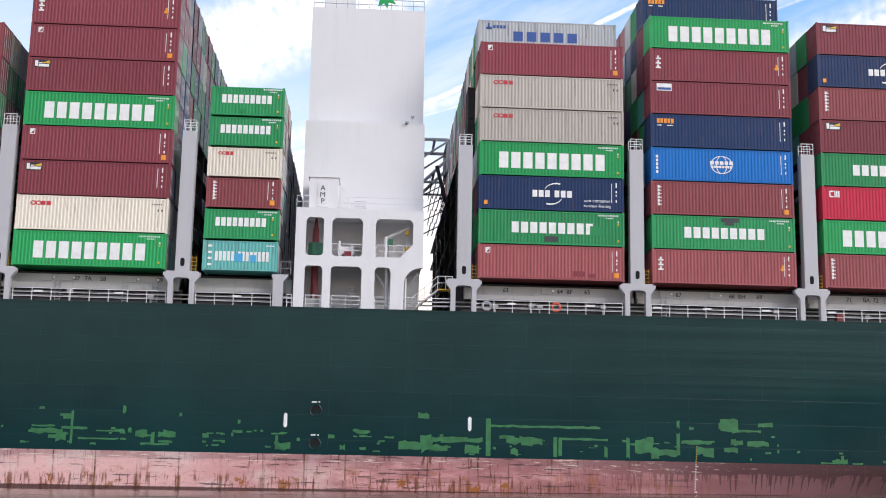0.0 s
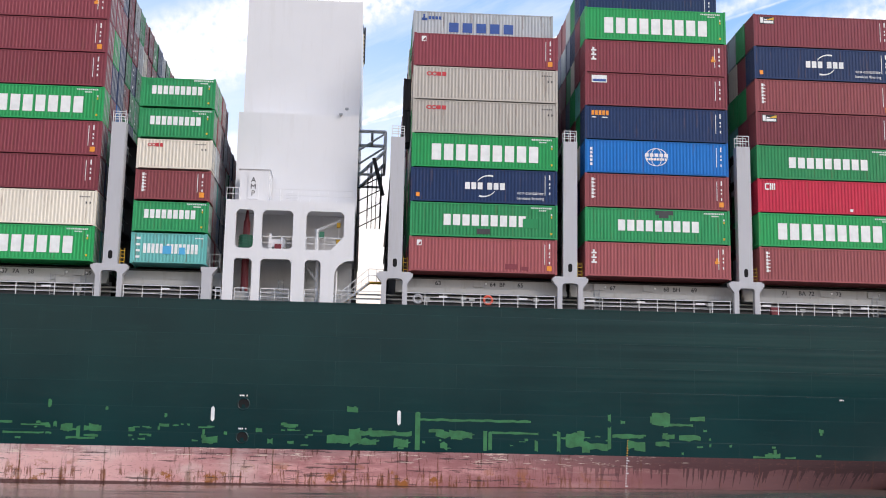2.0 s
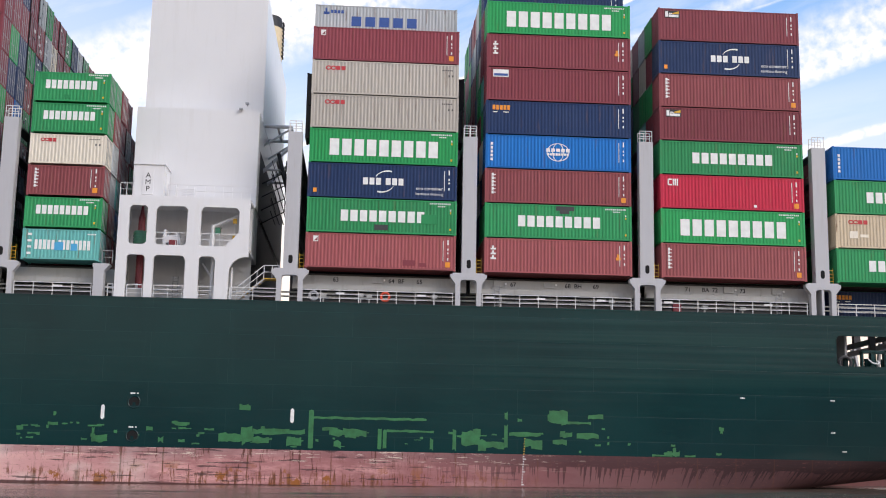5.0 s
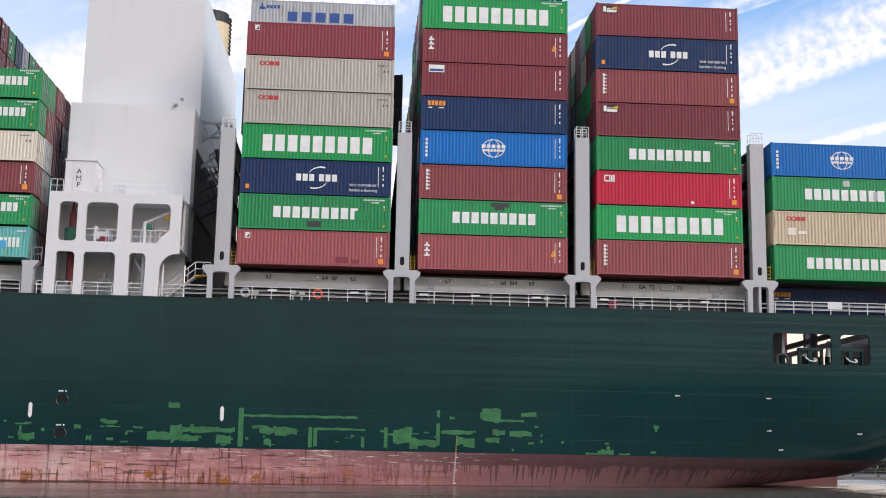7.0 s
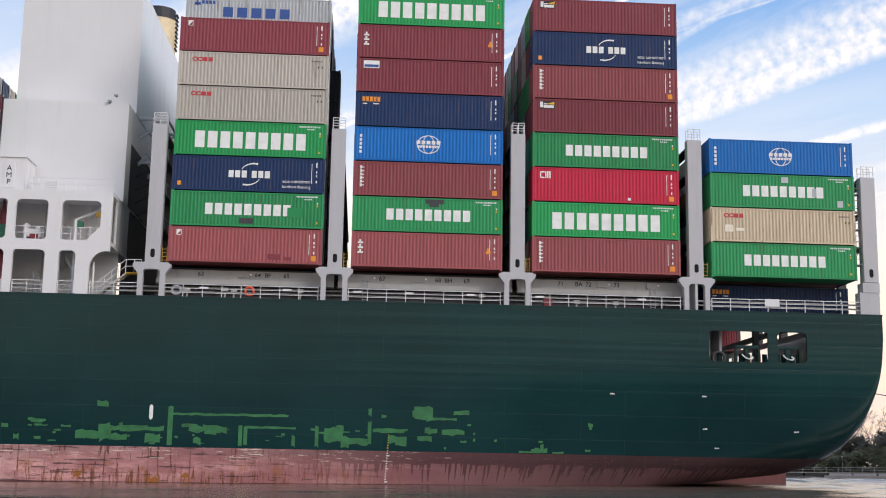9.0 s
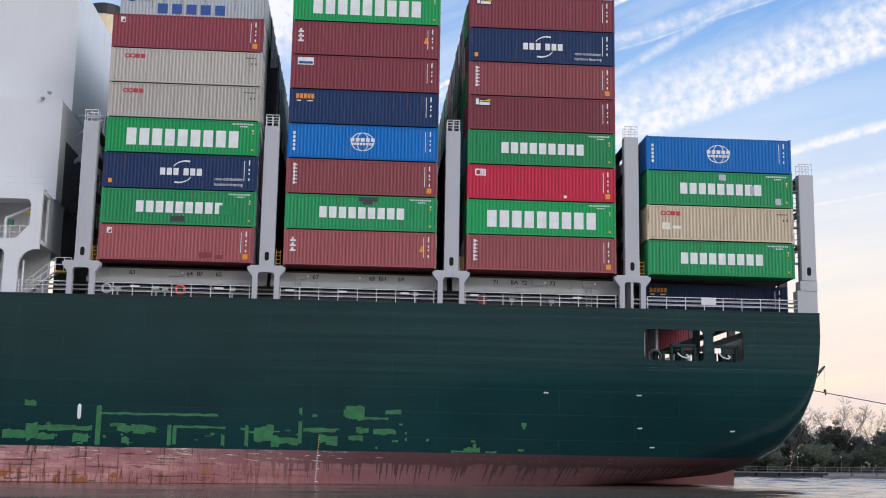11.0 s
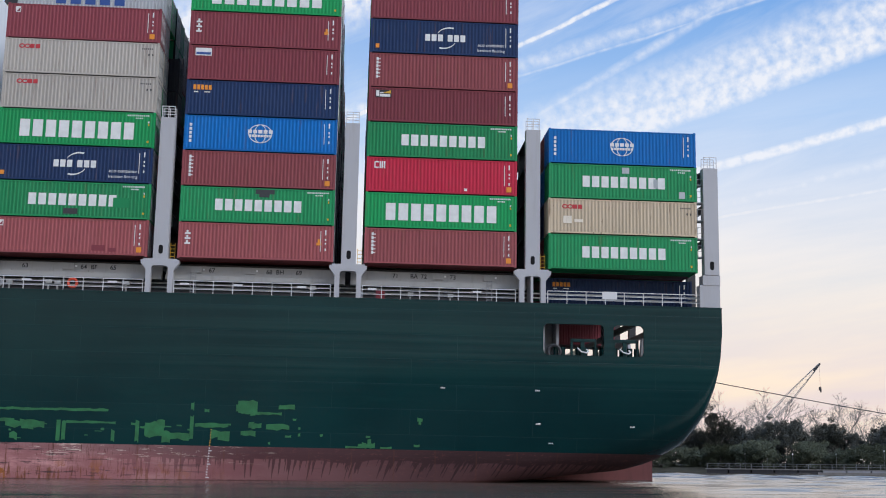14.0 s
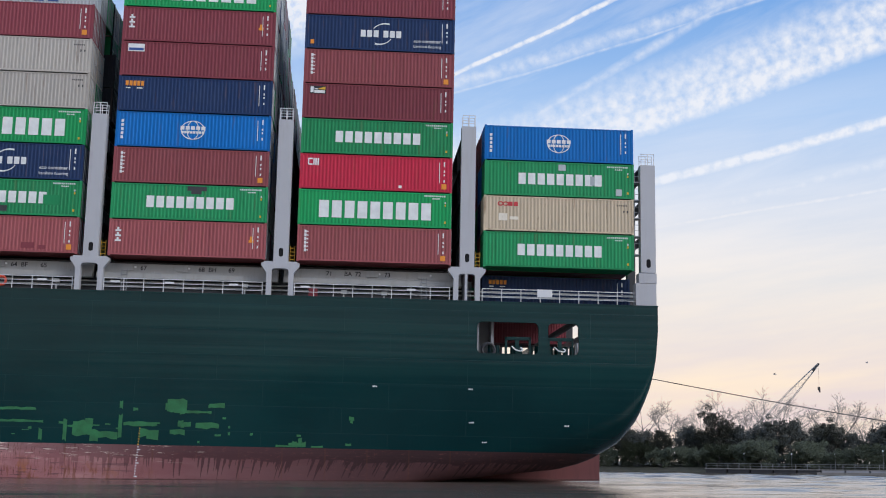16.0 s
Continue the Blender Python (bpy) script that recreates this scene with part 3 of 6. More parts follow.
def build_trees():
    rng = random.Random(4)
    leafy = [leafy_tree(8.0, 3.4, LEAF, 1, "dark evergreen tree on the far river bank"), leafy_tree(9.6, 2.9, LEAF, 2, "tall dark evergreen tree on the far river bank"),
             leafy_tree(5.0, 3.8, BUSH, 3, "bushy green tree at the water's edge")]
    bare = [bare_tree(16.0, 5, "tall leafless tree with thin grey twigs"), bare_tree(14.0, 6, "leafless tree with thin grey twigs"), bare_tree(18.0, 8, "tall leafless tree behind the evergreens")]
    for tree in leafy + bare:
        tree["group"] = "trees on the far bank"
    first = {}

    def place(tree, s, back, turn, k=1.0):
        p = bank_point(s, back, 1.2 if back > 7 else 0.75)
        m = Matrix.Translation(p) @ pose(0, 0, 0, 0, 0, turn)
        if tree.name not in first:
            first[tree.name] = True
            tree.matrix_basis = m @ Matrix.Diagonal((k, k, k, 1))
        else:
            copy_thing(tree, m).scale = (k, k, k)

    s = 300.0
    while s < 520:
        place(leafy[rng.choice((0, 0, 1))], s, rng.uniform(8, 16), rng.uniform(0, 360), rng.uniform(0.75, 1.05))
        s += rng.uniform(2.6, 5.0)
    s = 302.0
    while s < 520:
        place(leafy[2], s, rng.uniform(3.6, 6), rng.uniform(0, 360), rng.uniform(0.55, 0.95))
        s += rng.uniform(2.5, 6)
    s = 304.0
    while s < 520:
        place(bare[rng.choice((0, 1, 2))], s, rng.uniform(14, 30), rng.uniform(0, 360), rng.uniform(0.72, 1.05))
        s += rng.uniform(2.2, 4.4)


def build_jetty():
    """A floating landing stage with a rail, along the far shore."""
    root = tagged(new("jetty"), "grey landing stage with a pipe rail on the far shore", "jetty")
    d = (BANK1 - BANK0).normalized()
    root.matrix_basis = Matrix.Translation(bank_point(354.8, -5, 0)) @ pose(0, 0, 0, 0, 0, math.degrees(math.atan2(d.y, d.x)))
    part("deck", boxes([(0, 36, -1.4, 1.4, 0.75, 0.9)]), CONCRETE, root)
    part("quay_edge", boxes([(40, 90, -1.4, 1.4, -0.4, 0.72)]), CONCRETE, root)
    for k in range(9):
        part("float", boxes([(0.2 + 4 * k, 3.9 + 4 * k, -1.3, 1.2, -0.4, 0.72)]), DARKSTEEL if k < 5 else SHIPGREY, root)
    for k in range(10):
        part("fender", boxes([(42 + 5 * k, 42.6 + 5 * k, -1.62, -1.4, 0.0, 0.6)]), BLACKFILL, root)
    part("low_pontoon", boxes([(20, 37, -4.2, -1.5, -0.3, 0.42)]), CONCRETE, root)
    for k in range(19):
        x = 0.3 + k * 1.95
        part("post", boxes([(x - 0.05, x + 0.05, -1.35, -1.25, 0.9, 1.75)]), STEEL, root)
    for k in range(19):
        x = 42 + k * 2.6
        part("post", boxes([(x - 0.05, x + 0.05, -1.35, -1.25, 0.72, 1.5)]), STEEL, root)
    for z in (1.28, 1.7):
        part("rail", boxes([(0.2, 35.5, -1.34, -1.26, z, z + 0.07)]), STEEL, root)
    for z in (1.1, 1.45):
        part("rail", boxes([(42, 89, -1.34, -1.26, z, z + 0.06)]), STEEL, root)
    for x, w, h in ((37.2, 0.9, 0.9), (38.5, 0.7, 0.5), (40.6, 1.1, 0.6)):
        part("deck_locker", boxes([(x, x + w, -0.8, 0.3, 0.72, 0.72 + h)]), SHIPGREY, root)
    for x, z in ((5, 3.2), (9, 3.5), (13.5, 3.2), (21, 3.2), (29, 3.8), (33, 3.0), (42, 3.0)):
        lamp = tagged(new("street_lamp"), "slim grey lamp post with a pale head by the landing stage", "street lamp", "lamps by the landing stage")
        lamp.matrix_basis = root.matrix_basis @ pose(x, 6.6, 0.2)
        bm = bmesh.new()
        tube(bm, (0, 0, 0), (0, 0, z), 0.05, 6, 0.035)
        part("post", bm, STEEL, lamp)
        bm = bmesh.new()
        bmesh.ops.create_icosphere(bm, subdivisions=1, radius=0.16, matrix=Matrix.Translation((0, 0, z + 0.1)))
        part("lamp_head", bm, LAMP_GLASS, lamp)


def build_crane():
    """A lattice-boom crane far behind the trees, its hook hanging."""
    root = tagged(new("crawler_crane"), "lattice boom crane with a hanging hook behind the trees", "crane")
    root.matrix_basis = pose(86.4, 352, 2.0)
    tip, foot = Vector((24.4, 0, 28.4)), Vector((0, 0, 2.5))
    d = (tip - foot).normalized()
    side, upv = Vector((0, 1, 0)), d.cross(Vector((0, 1, 0))).normalized()
    bm = bmesh.new()
    L = (tip - foot).length
    n = 26

    def corner(k, sx, sy):
        w = 1.05 * min(1.0, 0.25 + k / 5, 0.22 + (n - k) / 12)
        return foot + d * (L * k / n) + side * sx * w + upv * sy * w
    cs = ((1, 1), (1, -1), (-1, -1), (-1, 1))
    for k in range(n):
        for j, c in enumerate(cs):
            tube(bm, corner(k, *c), corner(k + 1, *c), 0.075, 4)
            tube(bm, corner(k, *c), corner(k + 1, *cs[(j + 1) % 4]), 0.03, 3)
    part("boom", bm, STEEL, root)
    bm = bmesh.new()
    tube(bm, foot + d * (L * 0.93), tip + d * 0.3, 0.42, 6, 0.3)
    part("boom_head", bm, DARKSTEEL, root)
    bm = bmesh.new()
    tube(bm, tip, tip + Vector((0, 0, -6.5)), 0.025, 4)
    part("hoist_cable", bm, DARKSTEEL, root)
    part("hook_block", boxes([(tip.x - 0.35, tip.x + 0.25, -0.3, 0.3, tip.z - 7.5, tip.z - 6.5), (tip.x - 0.1, tip.x + 0.3, -0.15, 0.15, tip.z - 8.1, tip.z - 7.5)]), DARKSTEEL, root)
    bm = bmesh.new()
    tube(bm, foot + d * (L * 0.66), (-5, 0, 9), 0.03, 4)
    part("stay_cable", bm, DARKSTEEL, root)
    part("cab", boxes([(-5, 2, -1.6, 1.6, 1.2, 4.2)]), YELLOW, root)
    part("crawler_track", boxes([(-3.5, 3.5, -2.4, -1.5, 0.0, 1.2), (-3.5, 3.5, 1.5, 2.4, 0.0, 1.2)]), DARKSTEEL, root)


BIRDS = []


def bird(start, end, label):
    """A gull in gliding flight: body and two raised wings; start and end are where it is at 15 and 16 s."""
    root = tagged(new("bird"), label, "bird")
    bm = bmesh.new()
    tube(bm, (-0.32, 0, 0), (0.0, 0, 0.02), 0.03, 6, 0.085)
    tube(bm, (0.0, 0, 0.02), (0.26, 0, 0.03), 0.085, 6, 0.02)
    part("body", bm, SHIPGREY, root)
    for sy in (-1, 1):
        bm = bmesh.new()
        vs = [bm.verts.new(p) for p in ((0.12, sy * 0.05, 0.05), (-0.1, sy * 0.05, 0.05), (-0.08, sy * 0.35, 0.2), (-0.14, sy * 0.68, 0.16), (0.12, sy * 0.36, 0.22))]
        bm.faces.new(vs)
        bmesh.ops.solidify(bm, geom=bm.faces[:], thickness=0.025)
        part("wing", bm, SHIPGREY, root)
    for ob in root.children:
        ob.data.transform(Matrix.Scale(0.72, 4))
    BIRDS.append((root, Vector(start), Vector(end)))


bird((50.9, 150.0, 15.2), (41.8, 150.0, 12.55), "dark gull gliding over the river")
bird((66.6, 150.0, 15.9), (53.25, 150.0, 14.1), "dark gull gliding over the river behind another")
build_river()
build_bank()
build_unseen_near_bank()
build_trees()
build_jetty()
build_crane()

# ------------------------------------------------------------------ the ship
ship = tagged(new("container_ship"), "dark green container ship with a faded pink waterline band, under way", "container ship")
KEYED.append((ship, Matrix.Identity(4)))
DECK, SIDE, BEAM, PAINT_Z = 14.45, -0.27, 50.0, 2.75
FAR = BEAM - SIDE
STERN_X = (36.0, 42.0, 45.6, 50.2, 52.6, 54.5, 55.6, 57.5, 58.8, 59.5, 59.8, 59.95, 60.02, 60.05)
STERN_Z = (-2.5, 0.2, 0.7, 1.2, 1.45, 1.95, 2.4, 3.6, 5.4, 7.4, 8.9, 10.0, 11.2, 11.9)


def keel(x):
    if x < 30:
        return -6.0
    if x < 36:
        return -6.0 + 3.5 * (x - 30) / 6
    return float(np.interp(x, STERN_X, STERN_Z))


def bow_in(x):
    """How far the side turns in towards the bow, well outside the view."""
    return 0.0 if x > -170 else 25.0 * ((-170 - x) / 70) ** 2


def side_y(x, z):
    zb = keel(x)
    r = min(1.6 + 1.6 * min(1.0, max(0.0, (x - 46.0) / 9.0)), (DECK - zb) * 0.26) if x > 34 else 0.0
    y = SIDE + bow_in(x)
    if r > 0 and z < zb + r:
        t = min(1.0, (zb + r - z) / r)
        y += r * (1 - math.sqrt(max(0.0, 1 - t * t)))
    # the run aft: the lower side draws in towards the rudder
    a = min(1.0, max(0.0, (x - 24.0) / 26.0))
    y += 2.4 * a * a * (3 - 2 * a) * (max(0.0, 9.5 - max(z, 0.0)) / 9.5) ** 1.5
    return y


WINDOWS = ((45.62, 50.48), (51.24, 53.68))
WIN_Z = (10.36, 12.84)


def build_hull():
    xs = sorted(set([-240, -225, -210, -195, -180, -170, -140, -110, -80, -60, -40, -20, 0, 15, 24, 26, 28, 30, 33, 36, 39, 42] + [45.62, 50.48, 51.24, 53.68] + [44, 47, 48, 49, 52.2, 53, 54, 54.4, 55, 55.3, 55.6, 55.9]
                    + [56.2, 56.8, 57.4, 57.9, 58.3, 58.7, 59.0, 59.3, 59.55, 59.75, 59.9, 60.05]))
    zl = [DECK, WIN_Z[1], WIN_Z[0]] + [WIN_Z[0] - (WIN_Z[0] - PAINT_Z) * (1 - (1 - k / 16) ** 1.6) for k in range(1, 17)]

    def shell(levels_of, material, name, mirror, holes=False):
        bm = bmesh.new()
        grid = []
        for x in xs:
            lv = levels_of(x)
            grid.append(None if lv is None else [bm.verts.new((x, (BEAM - side_y(x, z)) if mirror else side_y(x, z), z)) for z in lv])
        for i in range(len(xs) - 1):
            a, b = grid[i], grid[i + 1]
            if a is None or b is None:
                continue
            mid = (xs[i] + xs[i + 1]) / 2
            for k in range(len(a) - 1):
                if holes and k == 1 and any(w0 < mid < w1 for w0, w1 in WINDOWS):
                    continue
                bm.faces.new((a[k], a[k + 1], b[k + 1], b[k]))
        for f in bm.faces:
            f.smooth = True
        bmesh.ops.recalc_face_normals(bm, faces=bm.faces)
        if (bm.faces[0].normal.y > 0) != mirror:
            bmesh.ops.reverse_faces(bm, faces=bm.faces)
        me = bpy.data.meshes.new(name)
        bm.to_mesh(me)
        bm.free()
        ob = part(name, me, material, ship, "dark green painted hull plating with weld seams" if material is HULL else "faded pink lower hull with rust and dark drips")
        return ob

    def upper(x):
        zb = keel(x)
        if zb < PAINT_Z:
            return zl
        return [DECK + (zb - DECK) * (DECK - z) / (DECK - PAINT_Z) for z in zl]

    def lower(x):
        zb = keel(x)
        if zb >= PAINT_Z - 0.02:
            return None
        return [PAINT_Z + (zb - PAINT_Z) * (1 - (1 - k / 12) ** 1.6) for k in range(13)]

    for mirror in (False, True):
        shell(upper, HULL, "hull_side", mirror, True)
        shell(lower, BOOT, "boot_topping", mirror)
    # underside and counter
    bm = bmesh.new()
    prev = None
    for x in xs:
        zb = keel(x)
        y = side_y(x, zb)
        cur = [bm.verts.new((x, y, zb)), bm.verts.new((x, BEAM - y, zb))]
        if prev:
            bm.faces.new((prev[0], cur[0], cur[1], prev[1]))
        prev = cur
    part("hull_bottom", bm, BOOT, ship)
    # transom
    x = xs[-1]
    ya = side_y(x, DECK)
    part("transom", boxes([(x - 0.10, x - 0.02, -0.1, 3.4, 12.0, DECK - 0.01), (x - 0.10, x - 0.02, 46.6, BEAM + 0.1, 12.0, DECK - 0.01)]), HULL, ship)
    # rudder and skeg under the counter
    bm = bmesh.new()
    prism(bm, [(44.0, -4), (60.3, -4), (60.3, 3.2), (56.0, 2.6), (44.0, 0.6)], 24.4, 25.6)
    part("rudder", bm, RUDDERRED, ship, "red painted rudder under the stern")
    # bulwark edge: a thin lip along the deck line
    part("sheer_strake", boxes([(-170, 60.07, SIDE - 0.03, SIDE + 0.12, DECK - 0.10, DECK + 0.02), (-170, 60.07, FAR - 0.12, FAR + 0.03, DECK - 0.10, DECK + 0.02)]), HULL, ship)
    part("deck", boxes([(-190, 45.0, SIDE + 0.13, FAR - 0.13, DECK - 0.30, DECK - 0.08), (45.0, 60.0, SIDE + 0.13, 5.3, DECK - 0.30, DECK - 0.08), (45.0, 60.0, FAR - 1.6, FAR - 0.13, DECK - 0.30, DECK - 0.08)]), DECKPAINT, ship)


def build_mooring_deck():
    """The space behind the two openings near the stern."""
    for (a, b) in WINDOWS:
        for y in (SIDE - 0.02, FAR - 0.23):
            bm = bmesh.new()
            out, inn = rounded(a - 0.06, b + 0.06, WIN_Z[0] - 0.06, WIN_Z[1] + 0.06, 0.1), rounded(a, b, WIN_Z[0], WIN_Z[1], 0.38)
            vo = [[bm.verts.new((px, yy, pz)) for px, pz in out] for yy in (y, y + 0.25)]
            vi = [[bm.verts.new((px, yy, pz)) for px, pz in inn] for yy in (y, y + 0.25)]
            n = len(out)
            for i in range(n):
                j = (i + 1) % n
                bm.faces.new((vo[0][i], vo[0][j], vi[0][j], vi[0][i]))
                bm.faces.new((vo[1][j], vo[1][i], vi[1][i], vi[1][j]))
                bm.faces.new((vi[0][i], vi[0][j], vi[1][j], vi[1][i]))
            part("opening_frame", bm, HULL, ship)
    part("mooring_deck", boxes([(40, 59.4, SIDE + 0.1, FAR - 0.1, 9.9, 10.05)]), DECKPAINT, ship)
    part("mooring_bulkhead", boxes([(44.6, 44.8, SIDE + 0.1, FAR - 0.1, 10.05, 17.0)]), SHIPGREY, ship)
    part("inner_frame", boxes([(46.9, 47.1, 1.2, 3.6, 10.05, 14.1), (45.0, 47.0, 3.4, 3.6, 10.05, 14.1), (45.7, 45.78, 0.2, 0.3, 10.05, 14.0)]), SHIPGREY, ship)
    for x in (45.4, 52.0, 58.6):
        for y in (8.0, 40.0):
            part("deck_pillar", boxes([(x, x + 0.5, y, y + 0.5, 10.05, 17.2)]), SHIPGREY, ship)
    for x in (45.6, 55.0, 58.0):
        part("deck_girder", boxes([(x, x + 0.25, 5.3, FAR - 1.6, DECK - 0.6, DECK - 0.1)]), SHIPGREY, ship)
    for x in (46.8, 48.6, 50.0, 51.6, 52.8):
        bm = bmesh.new()
        tube(bm, (x, 0.9, 10.05), (x, 0.9, 11.1), 0.22, 10)
        tube(bm, (x + 0.55, 0.9, 10.05), (x + 0.55, 0.9, 11.1), 0.22, 10)
        box(bm, x - 0.35, x + 0.9, 0.55, 1.25, 10.05, 10.25)
        part("mooring_bitt", bm, HULL, ship)
    bm = bmesh.new()
    for k in range(18):
        a, b = radians(k * 20), radians(k * 20 + 20)
        tube(bm, (46.6 + 0.5 * math.cos(a), 0.5, 10.7 + 0.5 * math.sin(a)), (46.6 + 0.5 * math.cos(b), 0.5, 10.7 + 0.5 * math.sin(b)), 0.13, 6)
    part("chock_ring", bm, DARKSTEEL, ship)
    for x in (47.9, 51.3):
        part("fairlead_frame", boxes([(x, x + 0.16, 0.2, 0.6, 10.2, 11.75), (x + 1.9, x + 2.06, 0.2, 0.6, 10.2, 11.75), (x, x + 2.06, 0.2, 0.6, 11.5, 11.75), (x + 0.8, x + 1.1, 0.2, 0.6, 10.2, 11.6)]), HULL, ship)
        bm = bmesh.new()
        pts = [(x + 0.5, 0.1, 11.0), (x + 0.8, 0.0, 10.7), (x + 1.2, -0.05, 10.6), (x + 1.4, 0.0, 10.75), (x + 1.2, 0.1, 10.9)]
        for a, b in zip(pts, pts[1:]):
            tube(bm, a, b, 0.06, 6)
        part("mooring_rope", bm, WHITEMARK, ship, "white mooring rope loop")
    # screen added to block the daylight through the second opening
    part("stern_bulkhead", boxes([(58.7, 58.85, 3.4, 21.0, 10.05, DECK - 0.3)]), SHIPGREY, ship)
    for k, y in enumerate((23.0, 26.5, 30.0, 33.5, 37.0, 40.5)):
        bm = bmesh.new()
        tube(bm, (58.8, y, 10.05), (58.8, y + (1.5 if k % 2 else -1.5), DECK + 0.2), 0.22, 6)
        part("raking_strut", bm, SHIPGREY, ship)
    # towing line from the stern, running aft to a tug out of view
    bm = bmesh.new()
    n, rings = 24, []
    for k in range(n + 1):
        f = k / n
        p = Vector((59.5 + f * 46, 26 + 4 * f, 11.62 - f * 6.5 - 0.25 * math.sin(math.pi * f)))
        rings.append([bm.verts.new(p + Vector((0, 0.05 * math.cos(q * math.pi / 3), 0.05 * math.sin(q * math.pi / 3)))) for q in range(6)])
    for r0, r1 in zip(rings, rings[1:]):
        for q in range(6):
            bm.faces.new((r0[q], r0[(q + 1) % 6], r1[(q + 1) % 6], r1[q]))
    part("towing_line", bm, DARKSTEEL, ship, "taut dark towing line from the stern")


PATCHES_AFT = ((3.1, 4.36, 0.39, 2.93), (7.7, 5.3, 8.93, 0.18), (0.6, 4.14, 4.09, 0.35), (6.0, 4.17, 2.92, 0.53), (8.5, 3.66, 0.3, 1.58), (8.9, 3.68, 0.29, 1.46),
               (10.9, 4.37, 3.73, 0.18), (14.4, 3.77, 0.28, 1.58), (15.7, 3.91, 1.42, 1.11), (12.6, 3.41, 0.26, 0.88), (16.6, 3.42, 0.64, 0.76), (17.5, 3.42, 1.68, 0.47),
               (18.5, 4.08, 0.28, 1.81), (18.5, 5.71, 0.24, 0.59), (20.0, 4.33, 2.52, 0.29), (22.7, 5.77, 1.48, 0.88), (23.9, 5.29, 2.82, 0.18), (25.7, 5.83, 1.19, 0.29),
               (25.0, 4.3, 1.69, 0.41), (23.3, 4.36, 0.99, 0.35), (20.7, 3.65, 1.41, 0.59), (22.8, 3.74, 1.13, 0.35), (5.2, 3.25, 0.58, 0.53), (31.8, 3.04, 1.13, 0.18))
PATCHES_FORE = ((-2.1, 5.97, 0.87, 0.41), (-1.9, 3.91, 0.88, 1.17), (-0.8, 3.47, 1.3, 0.47), (-3.2, 3.54, 1.72, 0.59), (1.8, 3.38, 1.16, 0.59), (-7.0, 4.59, 0.97, 0.35),
                (-6.9, 4.28, 0.58, 0.18), (-4.8, 4.22, 0.75, 0.15), (-8.5, 3.35, 0.41, 0.41), (-9.4, 4.2, 0.5, 0.3), (-6.9, 3.3, 0.5, 0.2), (-12.0, 3.9, 0.25, 0.2), (-5.8, 3.1, 0.6, 0.12))
PATCHES_FAR = ((-31.9, 4.58, 1.79, 0.13), (-31.6, 4.19, 2.47, 0.36), (-30.8, 3.75, 1.35, 0.42), (-30.2, 5.46, 0.9, 0.17), (-30.0, 5.28, 0.83, 0.21), (-29.7, 4.48, 0.2, 2.57), (-29.5, 4.44, 2.02, 0.21),
               (-30.5, 3.75, 0.78, 0.63), (-27.6, 3.66, 3.14, 0.13), (-26.7, 4.26, 2.24, 0.13), (-26.0, 4.36, 0.67, 0.15), (-25.7, 5.99, 0.27, 0.57), (-25.2, 4.32, 0.27, 0.38), (-24.3, 4.12, 0.9, 0.46),
               (-24.1, 3.96, 1.35, 0.15), (-23.4, 3.78, 0.29, 0.95), (-22.3, 4.09, 1.35, 0.36), (-22.2, 4.13, 0.78, 0.57), (-23.2, 3.33, 2.24, 0.17), (-22.4, 3.53, 1.12, 0.17), (-21.3, 5.66, 0.22, 0.27))
PATCHES_MID = ((-19.3, 4.13, 0.49, 0.27), (-18.2, 4.27, 0.56, 0.11), (-18.3, 3.67, 0.78, 0.11), (-18.5, 3.34, 0.56, 0.13), (-16.7, 5.22, 0.22, 0.3), (-16.8, 4.44, 0.78, 0.21), (-17.2, 4.19, 0.18, 0.27),
               (-15.9, 4.44, 0.45, 0.11), (-15.4, 4.51, 0.22, 0.11), (-14.9, 4.52, 0.22, 0.17), (-13.6, 4.33, 1.08, 0.13), (-13.7, 3.98, 0.2, 0.36), (-13.2, 3.41, 1.19, 0.46), (-32.1, 5.97, 0.4, 0.21))
PATCHES_STERN = ((36.0, 5.08, 0.4, 0.25), (36.0, 4.82, 0.2, 0.27), (35.8, 3.05, 0.45, 0.21), (32.0, 3.68, 0.34, 0.13), (32.1, 3.2, 0.27, 0.7), (31.7, 3.05, 0.34, 0.45), (32.4, 3.02, 0.29, 0.4),
                 (31.1, 2.88, 1.68, 0.14), (33.4, 2.87, 0.9, 0.14), (28.4, 3.71, 0.22, 0.21), (26.7, 4.19, 0.16, 0.17), (26.7, 3.71, 0.16, 0.25), (19.6, 5.44, 0.36, 0.21), (26.3, 4.88, 0.27, 0.13))


